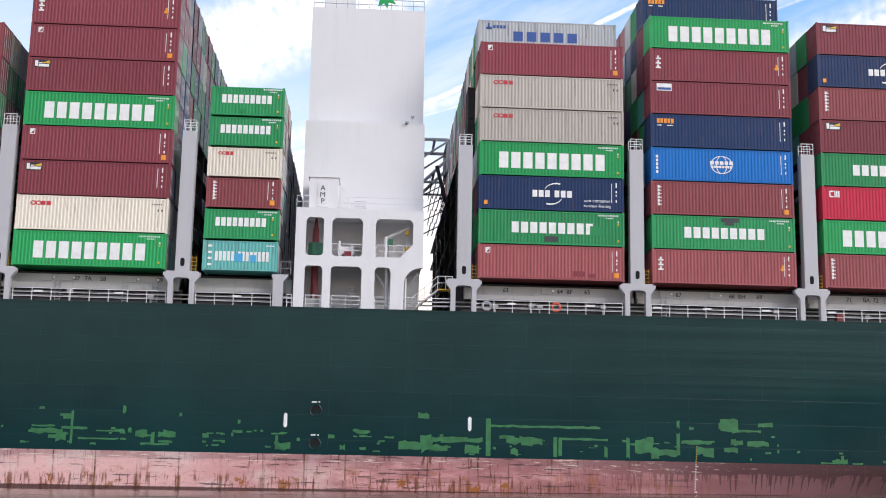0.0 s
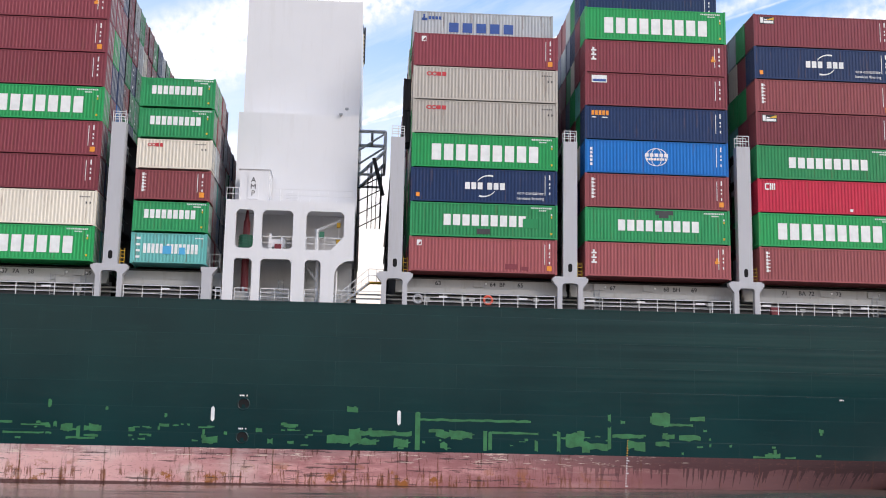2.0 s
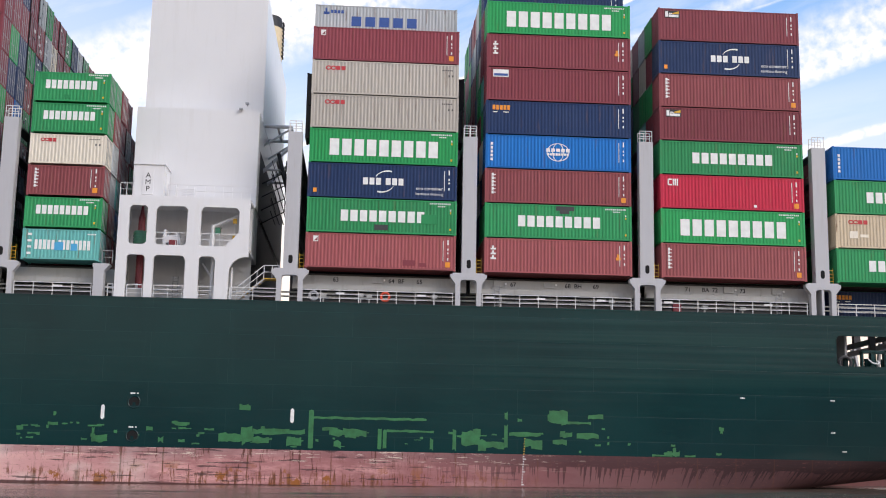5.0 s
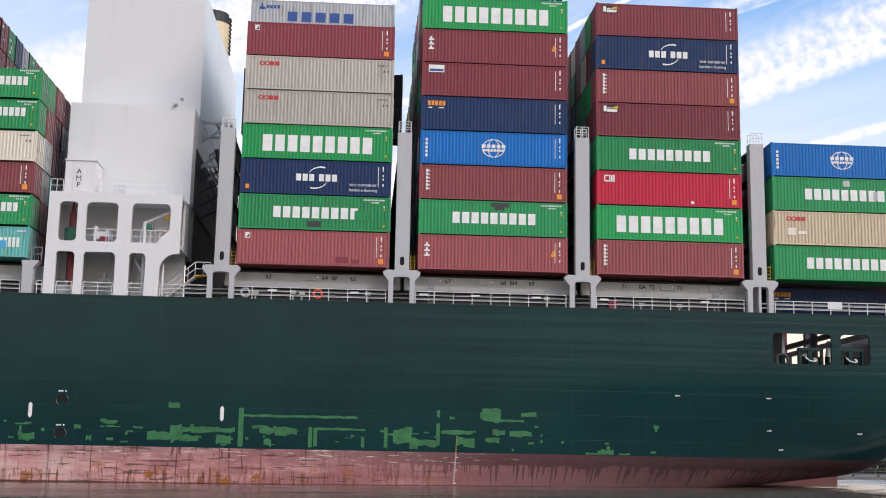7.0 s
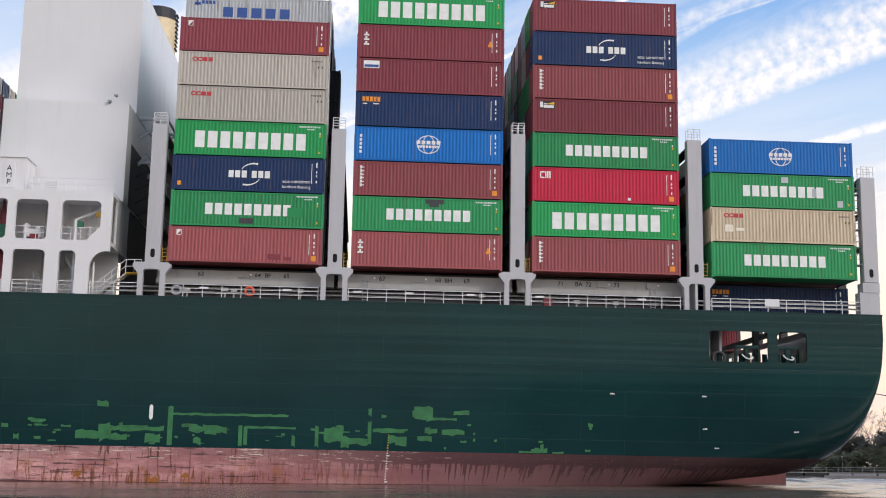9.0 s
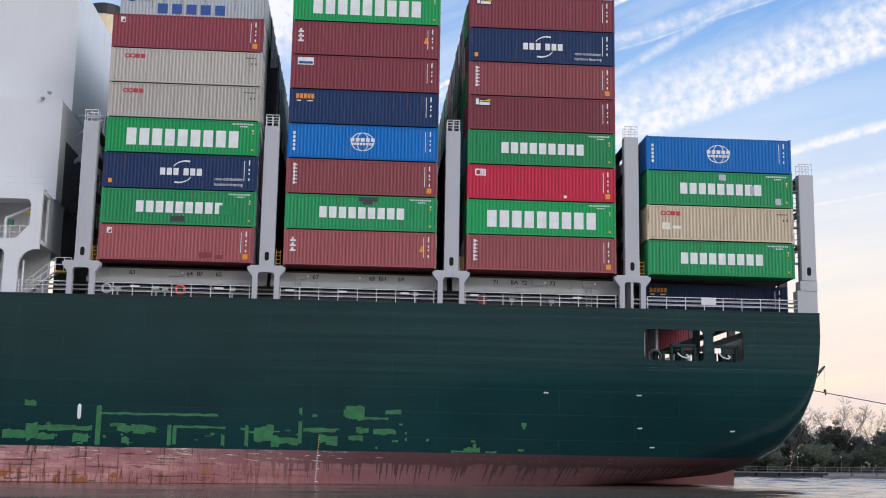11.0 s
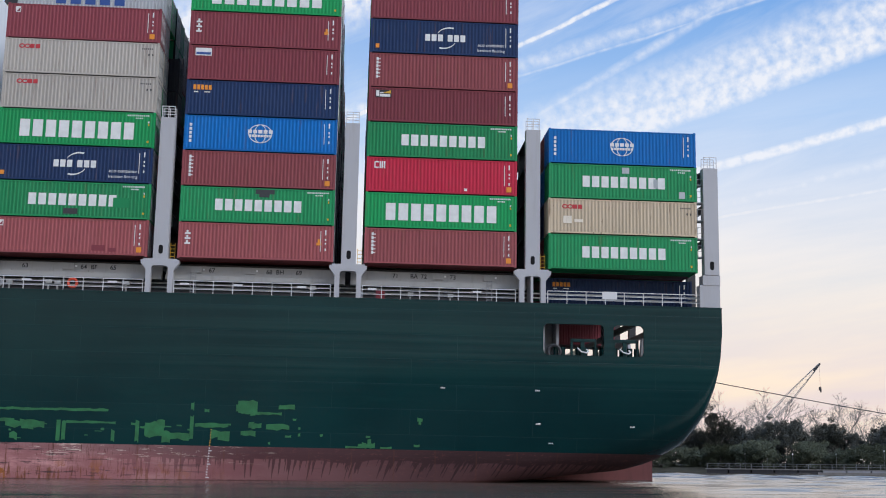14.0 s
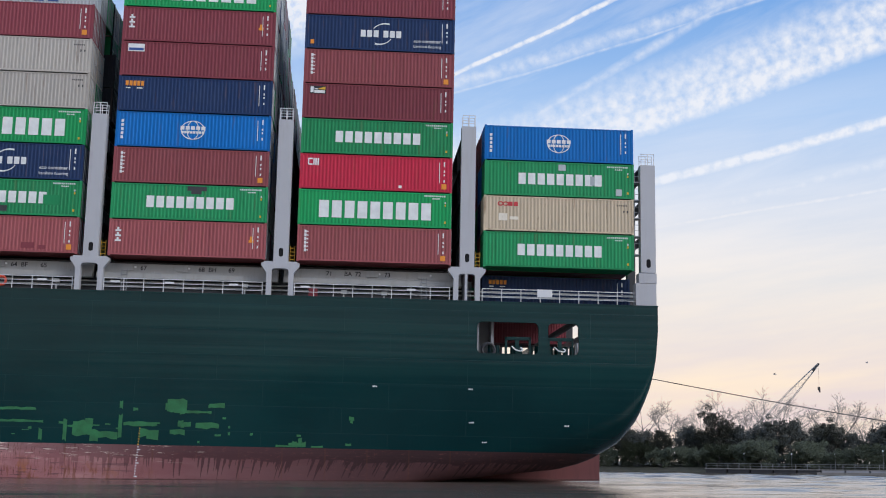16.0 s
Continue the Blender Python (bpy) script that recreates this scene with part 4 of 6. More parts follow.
def build_hull_marks():
    rng = random.Random(11)

    def blot(bm, x, z, w, h, lift=0.0):
        """A rolled-on patch: a rough-edged strip with a few roller ends."""
        n = max(2, int(w / 0.35))
        top, bot = [], []
        for i in range(n + 1):
            xx = x - w / 2 + w * i / n
            jt, jb = rng.uniform(-0.22, 0.22) * min(h, 0.5), rng.uniform(-0.22, 0.22) * min(h, 0.5)
            top.append((xx, z + h / 2 + jt))
            bot.append((xx, z - h / 2 + jb))
        vt, vb = [bm.verts.new((a, side_y(a, b) - 0.02 - lift if a > 24 else SIDE - 0.006 - lift, b)) for a, b in top], [bm.verts.new((a, side_y(a, b) - 0.02 - lift if a > 24 else SIDE - 0.006 - lift, b)) for a, b in bot]
        for i in range(n):
            bm.faces.new((vb[i], vb[i + 1], vt[i + 1], vt[i]))

    for rows in (PATCHES_AFT, PATCHES_FORE, PATCHES_FAR, PATCHES_MID, PATCHES_STERN):
        for i, (x, z, w, h) in enumerate(rows):
            bm = bmesh.new()
            blot(bm, x, z, w, h, 0.004 * (i % 6))
            if w > 0.8 and h > 0.25:
                for q in range(3):
                    blot(bm, x + rng.uniform(-0.5, 0.5) * w, z + rng.uniform(-0.6, 0.6) * h, w * rng.uniform(0.2, 0.5), h * rng.uniform(0.3, 0.6), 0.028 + 0.004 * q)
            part("touch_up_patch", bm, PATCH, ship)
    bm = bmesh.new()
    for _ in range(110):
        x = rng.uniform(-64, -33) if rng.random() < 0.55 else rng.uniform(-33, 27)
        blot(bm, x, rng.uniform(3.0, 4.5), rng.uniform(0.15, 0.6), rng.uniform(0.06, 0.18))
    tagged(part("touch_up_specks", bm, PATCH, ship), kind="stuff")
    # white marks and draught scale
    for x in (-13.07, 1.6):
        bm = bmesh.new()
        prism(bm, [(x - 0.14, 4.95), (x, 4.8), (x + 0.14, 4.95), (x + 0.14, 5.85), (x, 6.0), (x - 0.14, 5.85)], SIDE - 0.012, SIDE - 0.002)
        part("white_mark", bm, WHITEMARK, ship)
    for k in range(19):
        z = 0.35 + k * 0.2
        part("draught_mark", boxes([(19.72 + z * 0.06, 19.82 + z * 0.06 + (0.14 if k % 5 == 0 else 0), SIDE - 0.012, SIDE - 0.002, z, z + 0.075)]), WHITEMARK if k < 12 else YELLOW, ship)
    for x, z in ((37.76, 7.58), (45.24, 7.53), (45.39, 4.96), (52.92, 4.86), (46.46, 3.47)):
        y = side_y(x, z)
        part("plate_mark", boxes([(x - 0.22 + 0.13 * k, x - 0.13 + 0.13 * k, y - 0.03, y + 0.03, z - 0.05, z + rng.uniform(0.02, 0.07)) for k in range(3)]), WHITEMARK, ship)
    # round outlets, each recess a black disc that stands in for its shade
    for z in (6.2, 3.6):
        bm = bmesh.new()
        n = 20
        for k in range(n):
            a, b = 2 * math.pi * k / n, 2 * math.pi * (k + 1) / n
            tube(bm, (-10.7 + 0.46 * math.cos(a), SIDE - 0.01, z + 0.46 * math.sin(a)), (-10.7 + 0.46 * math.cos(b), SIDE - 0.01, z + 0.46 * math.sin(b)), 0.05, 6)
        ring = part("outlet_ring", bm, HULL, ship)
        bm = bmesh.new()
        prism(bm, [(-10.7 + 0.44 * math.cos(2 * math.pi * k / n), z + 0.44 * math.sin(2 * math.pi * k / n)) for k in range(n)], SIDE - 0.016, SIDE - 0.004)
        part("outlet_opening", bm, BLACKFILL, ring)
        part("outlet_valve", boxes([(-10.82, -10.58, SIDE - 0.03, SIDE - 0.017, z - 0.34, z - 0.02), (-10.95, -10.45, SIDE - 0.028, SIDE - 0.018, z - 0.36, z - 0.26)]), HULL, ring)
        part("outlet_caption", boxes([(-11.02 + 0.13 * k, -10.92 + 0.13 * k, SIDE - 0.012, SIDE - 0.002, z + 0.62, z + 0.74) for k in range(5) if k != 3]), WHITEMARK, ship)


build_hull()
build_mooring_deck()
build_hull_marks()

# bays: start and length along the ship
BAYS = {"fore": (-49.9, 12.192), "a": (-35.5, 12.192), "b": (-20.35, 6.058), "c": (2.1, 12.192), "d": (16.62, 12.192), "e": (31.25, 12.192), "f": (46.06, 12.192)}
BASE, HIGH, LOW = 17.30, 2.896, 2.591


def build_deck_fittings():
    rng = random.Random(3)
    # hatch coamings behind the passage, one a bay, with stiffeners and number plates
    for key, (x0, ln) in BAYS.items():
        if key == "f":
            continue
        ln = max(ln, 6.2)
        rows = [(x0 - 1.0, x0 + ln + 1.0, 1.6, 2.0, 16.1, 16.9), (x0 - 1.0, x0 + ln + 1.0, 1.2, 2.0, 15.72, 16.11)]
        part("hatch_coaming", boxes(rows), COAMING, ship, "pale grey hatch coaming streaked with rust")
        # hatch cover and passage wall are dark: shade under the containers put into colour
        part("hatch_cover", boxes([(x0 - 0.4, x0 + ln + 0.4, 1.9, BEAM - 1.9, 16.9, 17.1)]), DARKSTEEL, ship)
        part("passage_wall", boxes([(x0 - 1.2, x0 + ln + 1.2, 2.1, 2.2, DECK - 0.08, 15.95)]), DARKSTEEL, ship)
        for k in range(int(ln / 2.0)):
            x = x0 + 0.8 + 2.0 * k
            part("cover_cleat", boxes([(x, x + 0.65, 1.5, 1.6, 16.14, 16.32)]), COAMING, ship)
    for x, word in ((-30.6, "57"), (-29.7, "7A"), (-28.5, "58"), (-23.9, "59"), (4.6, "63"), (9.15, "64"), (9.95, "BF"), (11.45, "65"), (19.2, "67"), (23.75, "68"), (24.6, "BH"), (26.1, "69"),
                    (33.85, "71"), (35.35, "BA"), (36.15, "72"), (38.5, "73")):
        lettering(word, 0.5, BLACKMARK, ship, pose(x, 1.585, 16.42) @ UP, "bay_number", "black painted bay number")
    for x in (-33.0, -31.4, -26.2, -24.6, 8.0, 18.0, 22.2, 37.3, 41.4):
        panel = part("access_panel", boxes([(x - 0.42, x + 0.42, 1.44, 1.6, 16.36, 16.86)]), COAMING, ship)
        part("panel_lamp", boxes([(x + 0.5, x + 0.64, 1.44, 1.58, 16.55, 16.69)]), LAMP_GLASS, panel)
    # ladders
    for x in (-32.2, -26.8, -24.4, -8.5, 17.6, 41.2):
        part("ladder", boxes([(x, x + 0.05, 1.1, 1.16, DECK, 16.4), (x + 0.4, x + 0.45, 1.1, 1.16, DECK, 16.4)] + [(x, x + 0.45, 1.1, 1.15, DECK + 0.3 * k, DECK + 0.3 * k + 0.04) for k in range(1, 7)]), STEEL, ship)
    # lamps along the passage
    for x in (-33.4, -27.0, -17.5, -13.4, 5.0, 11.6, 17.2, 26.4, 21.4, 32.0, 40.4):
        lamp = part("passage_lamp", boxes([(x - 0.35, x + 0.35, 0.75, 0.95, 15.28, 15.42)]), LAMP_GLASS, ship, "white strip lamp along the passage")
        part("lamp_bracket", boxes([(x - 0.05, x + 0.05, 0.95, 1.3, 15.3, 15.36)]), STEEL, lamp)
    # rails: a run between the legs of the lashing bridges
    runs = [(-49, -37.9), (-35.2, -23.1), (-20.7, -14.7), (-13.4, -13.0), (-11.9, -10.7), (-9.8, -7.55), (-6.3, -5.1), (-3.8, -0.1), (1.95, 14.1), (16.5, 28.7), (31.2, 43.4), (46.0, 59.95)]
    for a, b in runs:
        n = max(1, round((b - a) / 1.5))
        rail = part("rail_run", boxes([(a, b, SIDE + 0.28, SIDE + 0.33, DECK + 1.02, DECK + 1.075)]), SHIPWHITE, ship, "white painted pipe rail")
        for z in (0.36, 0.70):
            part("rail_pipe", boxes([(a, b, SIDE + 0.285, SIDE + 0.325, DECK + z, DECK + z + 0.038)]), SHIPWHITE, rail)
        for k in range(n + 1):
            x = a + (b - a) * k / n
            part("rail_post", boxes([(x - 0.028, x + 0.028, SIDE + 0.275, SIDE + 0.335, DECK - 0.08, DECK + 1.06)]), SHIPWHITE, rail)
    # sign boards, lifebuoy, winch drum and deck clutter
    part("sign_board", boxes([(50.4, 51.6, SIDE + 0.24, SIDE + 0.27, 14.95, 15.55)]), SHIPWHITE, ship, "blank white board on the rail")
    for x, mat, z in ((8.65, BUOY, 15.1), (2.9, SHIPGREY, 15.05)):
        bm = bmesh.new()
        ring = [[bm.verts.new((x + (0.33 + 0.1 * math.cos(q)) * math.cos(a), 0.35 + 0.1 * math.sin(q), z + (0.33 + 0.1 * math.cos(q)) * math.sin(a)))
                 for q in [math.pi * j / 4 for j in range(8)]] for a in [math.pi * k / 12 for k in range(24)]]
        for k in range(24):
            for j in range(8):
                bm.faces.new((ring[k][j], ring[k][(j + 1) % 8], ring[(k + 1) % 24][(j + 1) % 8], ring[(k + 1) % 24][j]))
        part("lifebuoy", bm, mat, ship, "orange lifebuoy on the rail" if mat is BUOY else "grey coiled hose on the rail")
    part("red_locker", boxes([(32.3, 33.0, 0.5, 0.9, DECK - 0.08, 15.2)]), PIPE_RED, ship)
    for x in (3.6, 6.6, 7.3, 12.6, 27.2, 35.0, 38.2, -31.0, -24.5):
        h = rng.uniform(0.4, 0.9)
        part("vent_head", boxes([(x, x + 0.12, 0.9, 1.02, DECK - 0.08, DECK + h), (x - 0.15, x + 0.3, 0.8, 1.1, DECK + h, DECK + h + 0.28)]), COAMING, ship)
    for z in (15.15, 15.5):
        bm = bmesh.new()
        tube(bm, (-49, 1.9, z), (59, 1.9, z), 0.07, 8)
        part("deck_pipe", bm, COAMING, ship)


def lashing_bridge(xc, top, wide=1.16, legs=True):
    """A grey lashing-bridge column on a flared two-legged pedestal, with a cage on its head."""
    root = part("lashing_bridge", boxes([(xc - wide / 2, xc + wide / 2, -0.12, 0.75, 17.15, top)]), SHIPGREY, ship, "grey lashing bridge column")
    if legs:
        for s in (-1, 1):
            bm = bmesh.new()
            prism(bm, [(xc + s * 0.66, DECK - 0.08), (xc + s * 1.06, DECK - 0.08), (xc + s * 1.06, 16.25), (xc + s * 1.48, 16.80), (xc + s * 1.48, 17.05), (xc, 17.05), (xc, 16.62),
                       (xc + s * 0.46, 16.60), (xc + s * 0.60, 16.53), (xc + s * 0.66, 16.38)], -0.2, 0.4)
            part("pedestal_leg", bm, SHIPGREY, root)
        part("pedestal_cap", boxes([(xc - 1.3, xc + 1.3, -0.16, 0.40, 17.05, 17.16)]), SHIPGREY, root)
    # the hole is a black plate on the column, standing for its inner shade
    bm = bmesh.new()
    prism(bm, rounded(xc - 0.17, xc + 0.17, 17.55, 18.25, 0.16), -0.128, -0.10)
    part("hand_hole", bm, BLACKFILL, root)
    cage = [(xc - wide / 2 + 0.05, xc - wide / 2 + 0.1), (xc + wide / 2 - 0.1, xc + wide / 2 - 0.05), (xc - 0.03, xc + 0.03)]
    bars = [(a, b, yy, yy + 0.05, top - 0.02, top + 0.95) for a, b in cage for yy in (-0.1, 0.65)]
    bars += [(xc - wide / 2 + 0.05, xc + wide / 2 - 0.05, yy, yy + 0.05, z, z + 0.05) for z in (top + 0.45, top + 0.9) for yy in (-0.1, 0.65)]
    for bar in bars:
        part("cage_bar", boxes([bar]), SHIPWHITE, root)
    if legs:
        part("ladder", boxes([(xc + wide / 2 + 0.1, xc + wide / 2 + 0.13, 0.3, 0.34, 17.2, 18.5), (xc + wide / 2 + 0.45, xc + wide / 2 + 0.48, 0.3, 0.34, 17.2, 18.5)] +
                         [(xc + wide / 2 + 0.1, xc + wide / 2 + 0.48, 0.3, 0.33, 17.4 + 0.3 * k, 17.44 + 0.3 * k) for k in range(4)]), YELLOW, root)
    # the bridge runs across the ship behind the column: posts, walkways and wires
    for y in (6.0, 13.5, 21.0, 28.5, 36.0, 43.5):
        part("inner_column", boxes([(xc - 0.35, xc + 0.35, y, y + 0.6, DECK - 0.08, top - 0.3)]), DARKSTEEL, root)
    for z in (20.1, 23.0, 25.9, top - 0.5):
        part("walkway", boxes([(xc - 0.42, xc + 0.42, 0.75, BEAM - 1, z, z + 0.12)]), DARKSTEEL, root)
    for y in (0.9, 2.4):
        bm = bmesh.new()
        for z in (20.2, 23.1, 26.0):
            if z + 1 < top:
                tube(bm, (xc + 0.4, y, z + 1.0), (xc + 0.4, y + 1.4, z + 1.0), 0.03, 4)
                tube(bm, (xc + 0.4, y, z), (xc + 0.4, y, z + 1.0), 0.03, 4)
        part("walkway_rail", bm, STEEL, root)
    return root


def build_lashing_bridges():
    for xc, top in ((-36.5, 28.9), (-21.9, 28.9), (0.95, 28.5), (15.35, 28.6), (30.05, 28.7), (44.75, 28.7)):
        lashing_bridge(xc, top)
    stern = lashing_bridge(59.38, 26.0, 1.2, False)
    part("stern_pedestal", boxes([(58.35, 60.0, -0.1, 0.9, DECK - 0.08, 16.3), (58.6, 60.02, -0.14, 0.95, 16.3, 17.1)]), SHIPGREY, stern)
    for z in (18.6, 20.1, 21.6, 23.1, 24.6):
        part("stern_platform", boxes([(58.3, 58.8, 0.2, 1.0, z, z + 0.08), (58.32, 58.36, 0.2, 0.24, z, z + 1.0), (58.32, 58.8, 0.2, 0.24, z + 0.96, z + 1.0), (58.32, 58.8, 0.2, 0.24, z + 0.5, z + 0.53)]), STEEL, stern)
    # short grey pillar at the forward side of the deckhouse
    bm = bmesh.new()
    prism(bm, [(-14.55, DECK - 0.08), (-13.75, DECK - 0.08), (-13.75, 16.5), (-13.35, 17.0), (-13.35, 17.1), (-14.65, 17.1), (-14.65, 16.9), (-14.55, 16.6)], -0.15, 0.8)
    pillar = part("short_pillar", bm, SHIPGREY, ship)
    part("platform_rail", boxes([(-14.0, -13.95, 0, 0.05, 17.1, 18.2), (-13.2, -13.15, 0, 0.05, 17.1, 18.2), (-14.0, -13.15, 0, 0.05, 18.15, 18.2), (-14.0, -13.15, 0, 0.05, 17.6, 17.65)]), STEEL, pillar)


def build_deckhouse():
    """White frame with two storeys of openings, a booth on its roof, and the tall engine casing behind."""
    Y0, Y1 = -0.1, 0.25
    holes = [(-12.03, -10.58, 18.78, 21.95, 0.35), (-9.92, -7.40, 18.75, 21.93, 0.4), (-6.33, -3.30, 18.75, 21.96, 0.4),
             (-12.09, -10.62, 14.50, 17.92, 0.35), (-9.95, -7.45, 14.50, 17.93, 0.4), (-6.38, -5.06, 14.50, 17.93, 0.4)]
    # the frame plate is laid out as posts, beams and rounded corner webs
    xcuts = [(-12.9, -12.05), (-10.6, -9.93), (-7.42, -6.35)]
    rows = [(a, b, Y0, Y1, DECK - 0.08, 22.75) for a, b in xcuts]
    rows += [(-12.05, -10.6, Y0, Y1, 21.95, 22.75), (-9.93, -7.42, Y0, Y1, 21.95, 22.75), (-6.35, -2.43, Y0, Y1, 21.96, 22.75),
             (-12.05, -10.6, Y0, Y1, 17.92, 18.77), (-9.93, -7.42, Y0, Y1, 17.92, 18.77), (-6.35, -5.05, Y0, Y1, 17.92, 18.77)]
    rows += [(-5.05, -3.95, Y0, Y1, DECK - 0.08, 18.77), (-3.28, -2.43, Y0, Y1, 18.77, 21.96)]
    frame_ob = part("deckhouse_frame", boxes(rows), SHIPWHITE, ship, "white painted deckhouse frame with round-cornered openings")
    bm = bmesh.new()
    prism(bm, [(-3.95, 16.6)] + [(-3.95 + 1.35 * (1 - math.cos(radians(a))), 16.6 + 1.35 * math.sin(radians(a))) for a in (15, 30, 45, 60, 75, 90)] + [(-2.43, 17.95), (-2.43, 18.77), (-3.95, 18.77)], Y0, Y1)
    prism(bm, [(-4.3, 18.77), (-3.28, 18.77), (-3.28, 19.9)], Y0, Y1)
    part("gusset", bm, SHIPWHITE, frame_ob)
    for x0, x1, z0, z1, r in holes:
        for cx, cz, sx, sz in ((x0, z1, 1, -1), (x1, z1, -1, -1)) + (((x0, z0, 1, 1), (x1, z0, -1, 1)) if z0 > 18 and x1 < -7 else ()):
            bm = bmesh.new()
            pts = [(cx - sx * 0.03, cz - sz * 0.03)] + [(cx + sx * r * (1 - math.sin(radians(a))), cz + sz * r * (1 - math.cos(radians(a)))) for a in range(0, 91, 15)]
            prism(bm, pts, Y0 + 0.003, Y1 - 0.003)
            part("corner_web", bm, SHIPWHITE, frame_ob)
    # floors, inner walls and roof of the frame
    part("upper_floor", boxes([(-12.9, -2.43, Y1, 7.0, 18.45, 18.76)]), SHIPWHITE, frame_ob)
    part("roof_deck", boxes([(-12.9, -2.43, Y1, 7.0, 22.45, 22.74)]), SHIPWHITE, frame_ob)
    part("inner_wall", boxes([(-12.9, -2.6, 4.2, 4.4, DECK - 0.08, 22.45), (-12.88, -12.7, Y1, 4.2, DECK, 22.45), (-7.1, -6.9, 2.8, 4.2, DECK, 22.45)]), SHIPWHITE, frame_ob)
    part("side_wall", boxes([(-2.62, -2.45, 2.2, 6.9, 18.77, 22.45)]), SHIPWHITE, frame_ob)
    for x in (-11.4, -8.8, -5.2):
        part("wall_stiffener", boxes([(x, x + 0.1, 4.08, 4.2, 18.77, 22.4), (x, x + 0.1, 4.08, 4.2, DECK, 18.4)]), SHIPWHITE, frame_ob)
    # equipment seen in the openings
    bm = bmesh.new()
    tube(bm, (-11.3, 1.4, 18.77), (-11.3, 1.4, 19.0), 0.35, 12)
    tube(bm, (-11.3, 1.4, 19.0), (-11.3, 1.4, 20.05), 0.56, 16)
    for k in range(4):
        tube(bm, (-11.3, 1.4, 19.1 + 0.25 * k), (-11.3, 1.4, 19.2 + 0.25 * k), 0.62, 16)
    part("cable_reel", bm, MACHINE, ship, "green cable reel in the deckhouse opening")
    bm = bmesh.new()
    tube(bm, (-11.3, 1.5, 20.05), (-11.3, 1.5, 21.3), 0.3, 10, 0.26)
    tube(bm, (-11.3, 1.5, 21.3), (-11.3, 1.5, 22.4), 0.2, 8, 0.06)
    tube(bm, (-11.3, 1.6, 15.2), (-11.3, 1.6, 18.4), 0.3, 10)
    part("red_pipe", bm, PIPE_RED, ship, "dark red riser pipe")
    part("winch", boxes([(-9.5, -8.1, 0.9, 1.8, 19.1, 19.75), (-9.4, -9.2, 0.8, 1.9, 18.77, 20.2), (-8.4, -8.2, 0.8, 1.9, 18.77, 19.9)]), SHIPWHITE, ship)
    part("winch_motor", boxes([(-8.9, -8.3, 0.6, 0.9, 18.85, 19.3)]), PIPE_RED, ship)
    part("louvre", boxes([(-9.5 + 1.3 * j, -8.5 + 1.3 * j, 4.1, 4.18, 19.2 + 0.14 * k, 19.28 + 0.14 * k) for j in range(2) for k in range(8)]), SHIPGREY, ship)
    bm = bmesh.new()
    for a, b, r in (((-5.5, 1.2, 18.77), (-5.5, 1.2, 20.7), 0.16), ((-5.5, 1.2, 20.6), (-3.6, 1.2, 21.5), 0.13), ((-3.75, 1.2, 21.4), (-3.75, 1.2, 19.6), 0.03)):
        tube(bm, a, b, r, 8)
    davit = part("davit", bm, SHIPWHITE, ship, "small white davit crane with a yellow hook")
    part("davit_winch", boxes([(-5.3, -4.9, 1.0, 1.4, 20.0, 20.5)]), MACHINE, davit)
    part("davit_hook", boxes([(-3.9, -3.6, 1.1, 1.3, 20.9, 21.3), (-3.9, -3.6, 1.1, 1.3, 19.5, 19.9)]), YELLOW, davit)
    bm = bmesh.new()
    tube(bm, (-5.35, 0.9, DECK), (-5.35, 0.9, 18.4), 0.16, 8)
    tube(bm, (-6.2, 1.6, 17.6), (-5.4, 1.2, 16.4), 0.12, 8)
    tube(bm, (-3.8, 0.9, DECK), (-3.8, 0.9, 17.2), 0.1, 8)
    part("riser_pipe", bm, SHIPWHITE, ship)
    for a, b, z in ((-9.9, -7.45, 18.77), (-6.3, -3.3, 18.77), (-12.9, -11.9, 22.74), (-9.1, -2.5, 22.74)):
        rail = part("balcony_rail", boxes([(a, b, 0.0, 0.05, z + 1.0, z + 1.05), (a, b, 0.0, 0.05, z + 0.5, z + 0.54)]), SHIPWHITE, ship)
        n = max(2, round((b - a) / 0.75))
        for k in range(n + 1):
            x = a + (b - a) * k / n
            part("rail_post", boxes([(x - 0.02, x + 0.02, 0.0, 0.05, z, z + 1.03)]), SHIPWHITE, rail)
    part("deck_box", boxes([(-11.9, -10.75, 0.5, 1.3, DECK - 0.08, 15.3), (-11.4, -11.2, 0.8, 0.9, 15.3, 15.7)]), COAMING, ship)
    # stair with yellow treads
    bm = bmesh.new()
    for y in (0.35, 1.15):
        tube(bm, (-3.3, y, DECK), (-1.1, y, 16.3), 0.07, 6)
    stair = part("stair", bm, SHIPGREY, ship, "steep steel stair with yellow treads")
    for k in range(7):
        f = (k + 0.5) / 7
        part("tread", boxes([(-3.3 + 2.2 * f - 0.14, -3.3 + 2.2 * f + 0.14, 0.35, 1.15, DECK + 1.85 * f, DECK + 1.85 * f + 0.04)]), YELLOW, stair)
    part("landing", boxes([(-1.2, 0.1, 0.3, 1.3, 16.28, 16.36)]), YELLOW, stair)
    bars = [((x, 0.32, 16.3), (x, 0.32, 17.4), 0.03) for x in (-1.15, -0.5, 0.05)]
    bars += [((-1.15, 0.32, z), (0.05, 0.32, z), 0.03) for z in (16.85, 17.4)]
    bars += [((-3.3, 0.3, 15.5), (-1.15, 0.3, 17.4), 0.03), ((-3.3, 0.3, 15.0), (-1.15, 0.3, 16.85), 0.03)]
    bars += [((-3.3 + 2.15 * f, 0.3, DECK + 1.85 * f), (-3.3 + 2.15 * f, 0.3, 15.5 + 1.9 * f), 0.025) for f in (0.0, 0.25, 0.5, 0.75)]
    for a, b, r in bars:
        bm = bmesh.new()
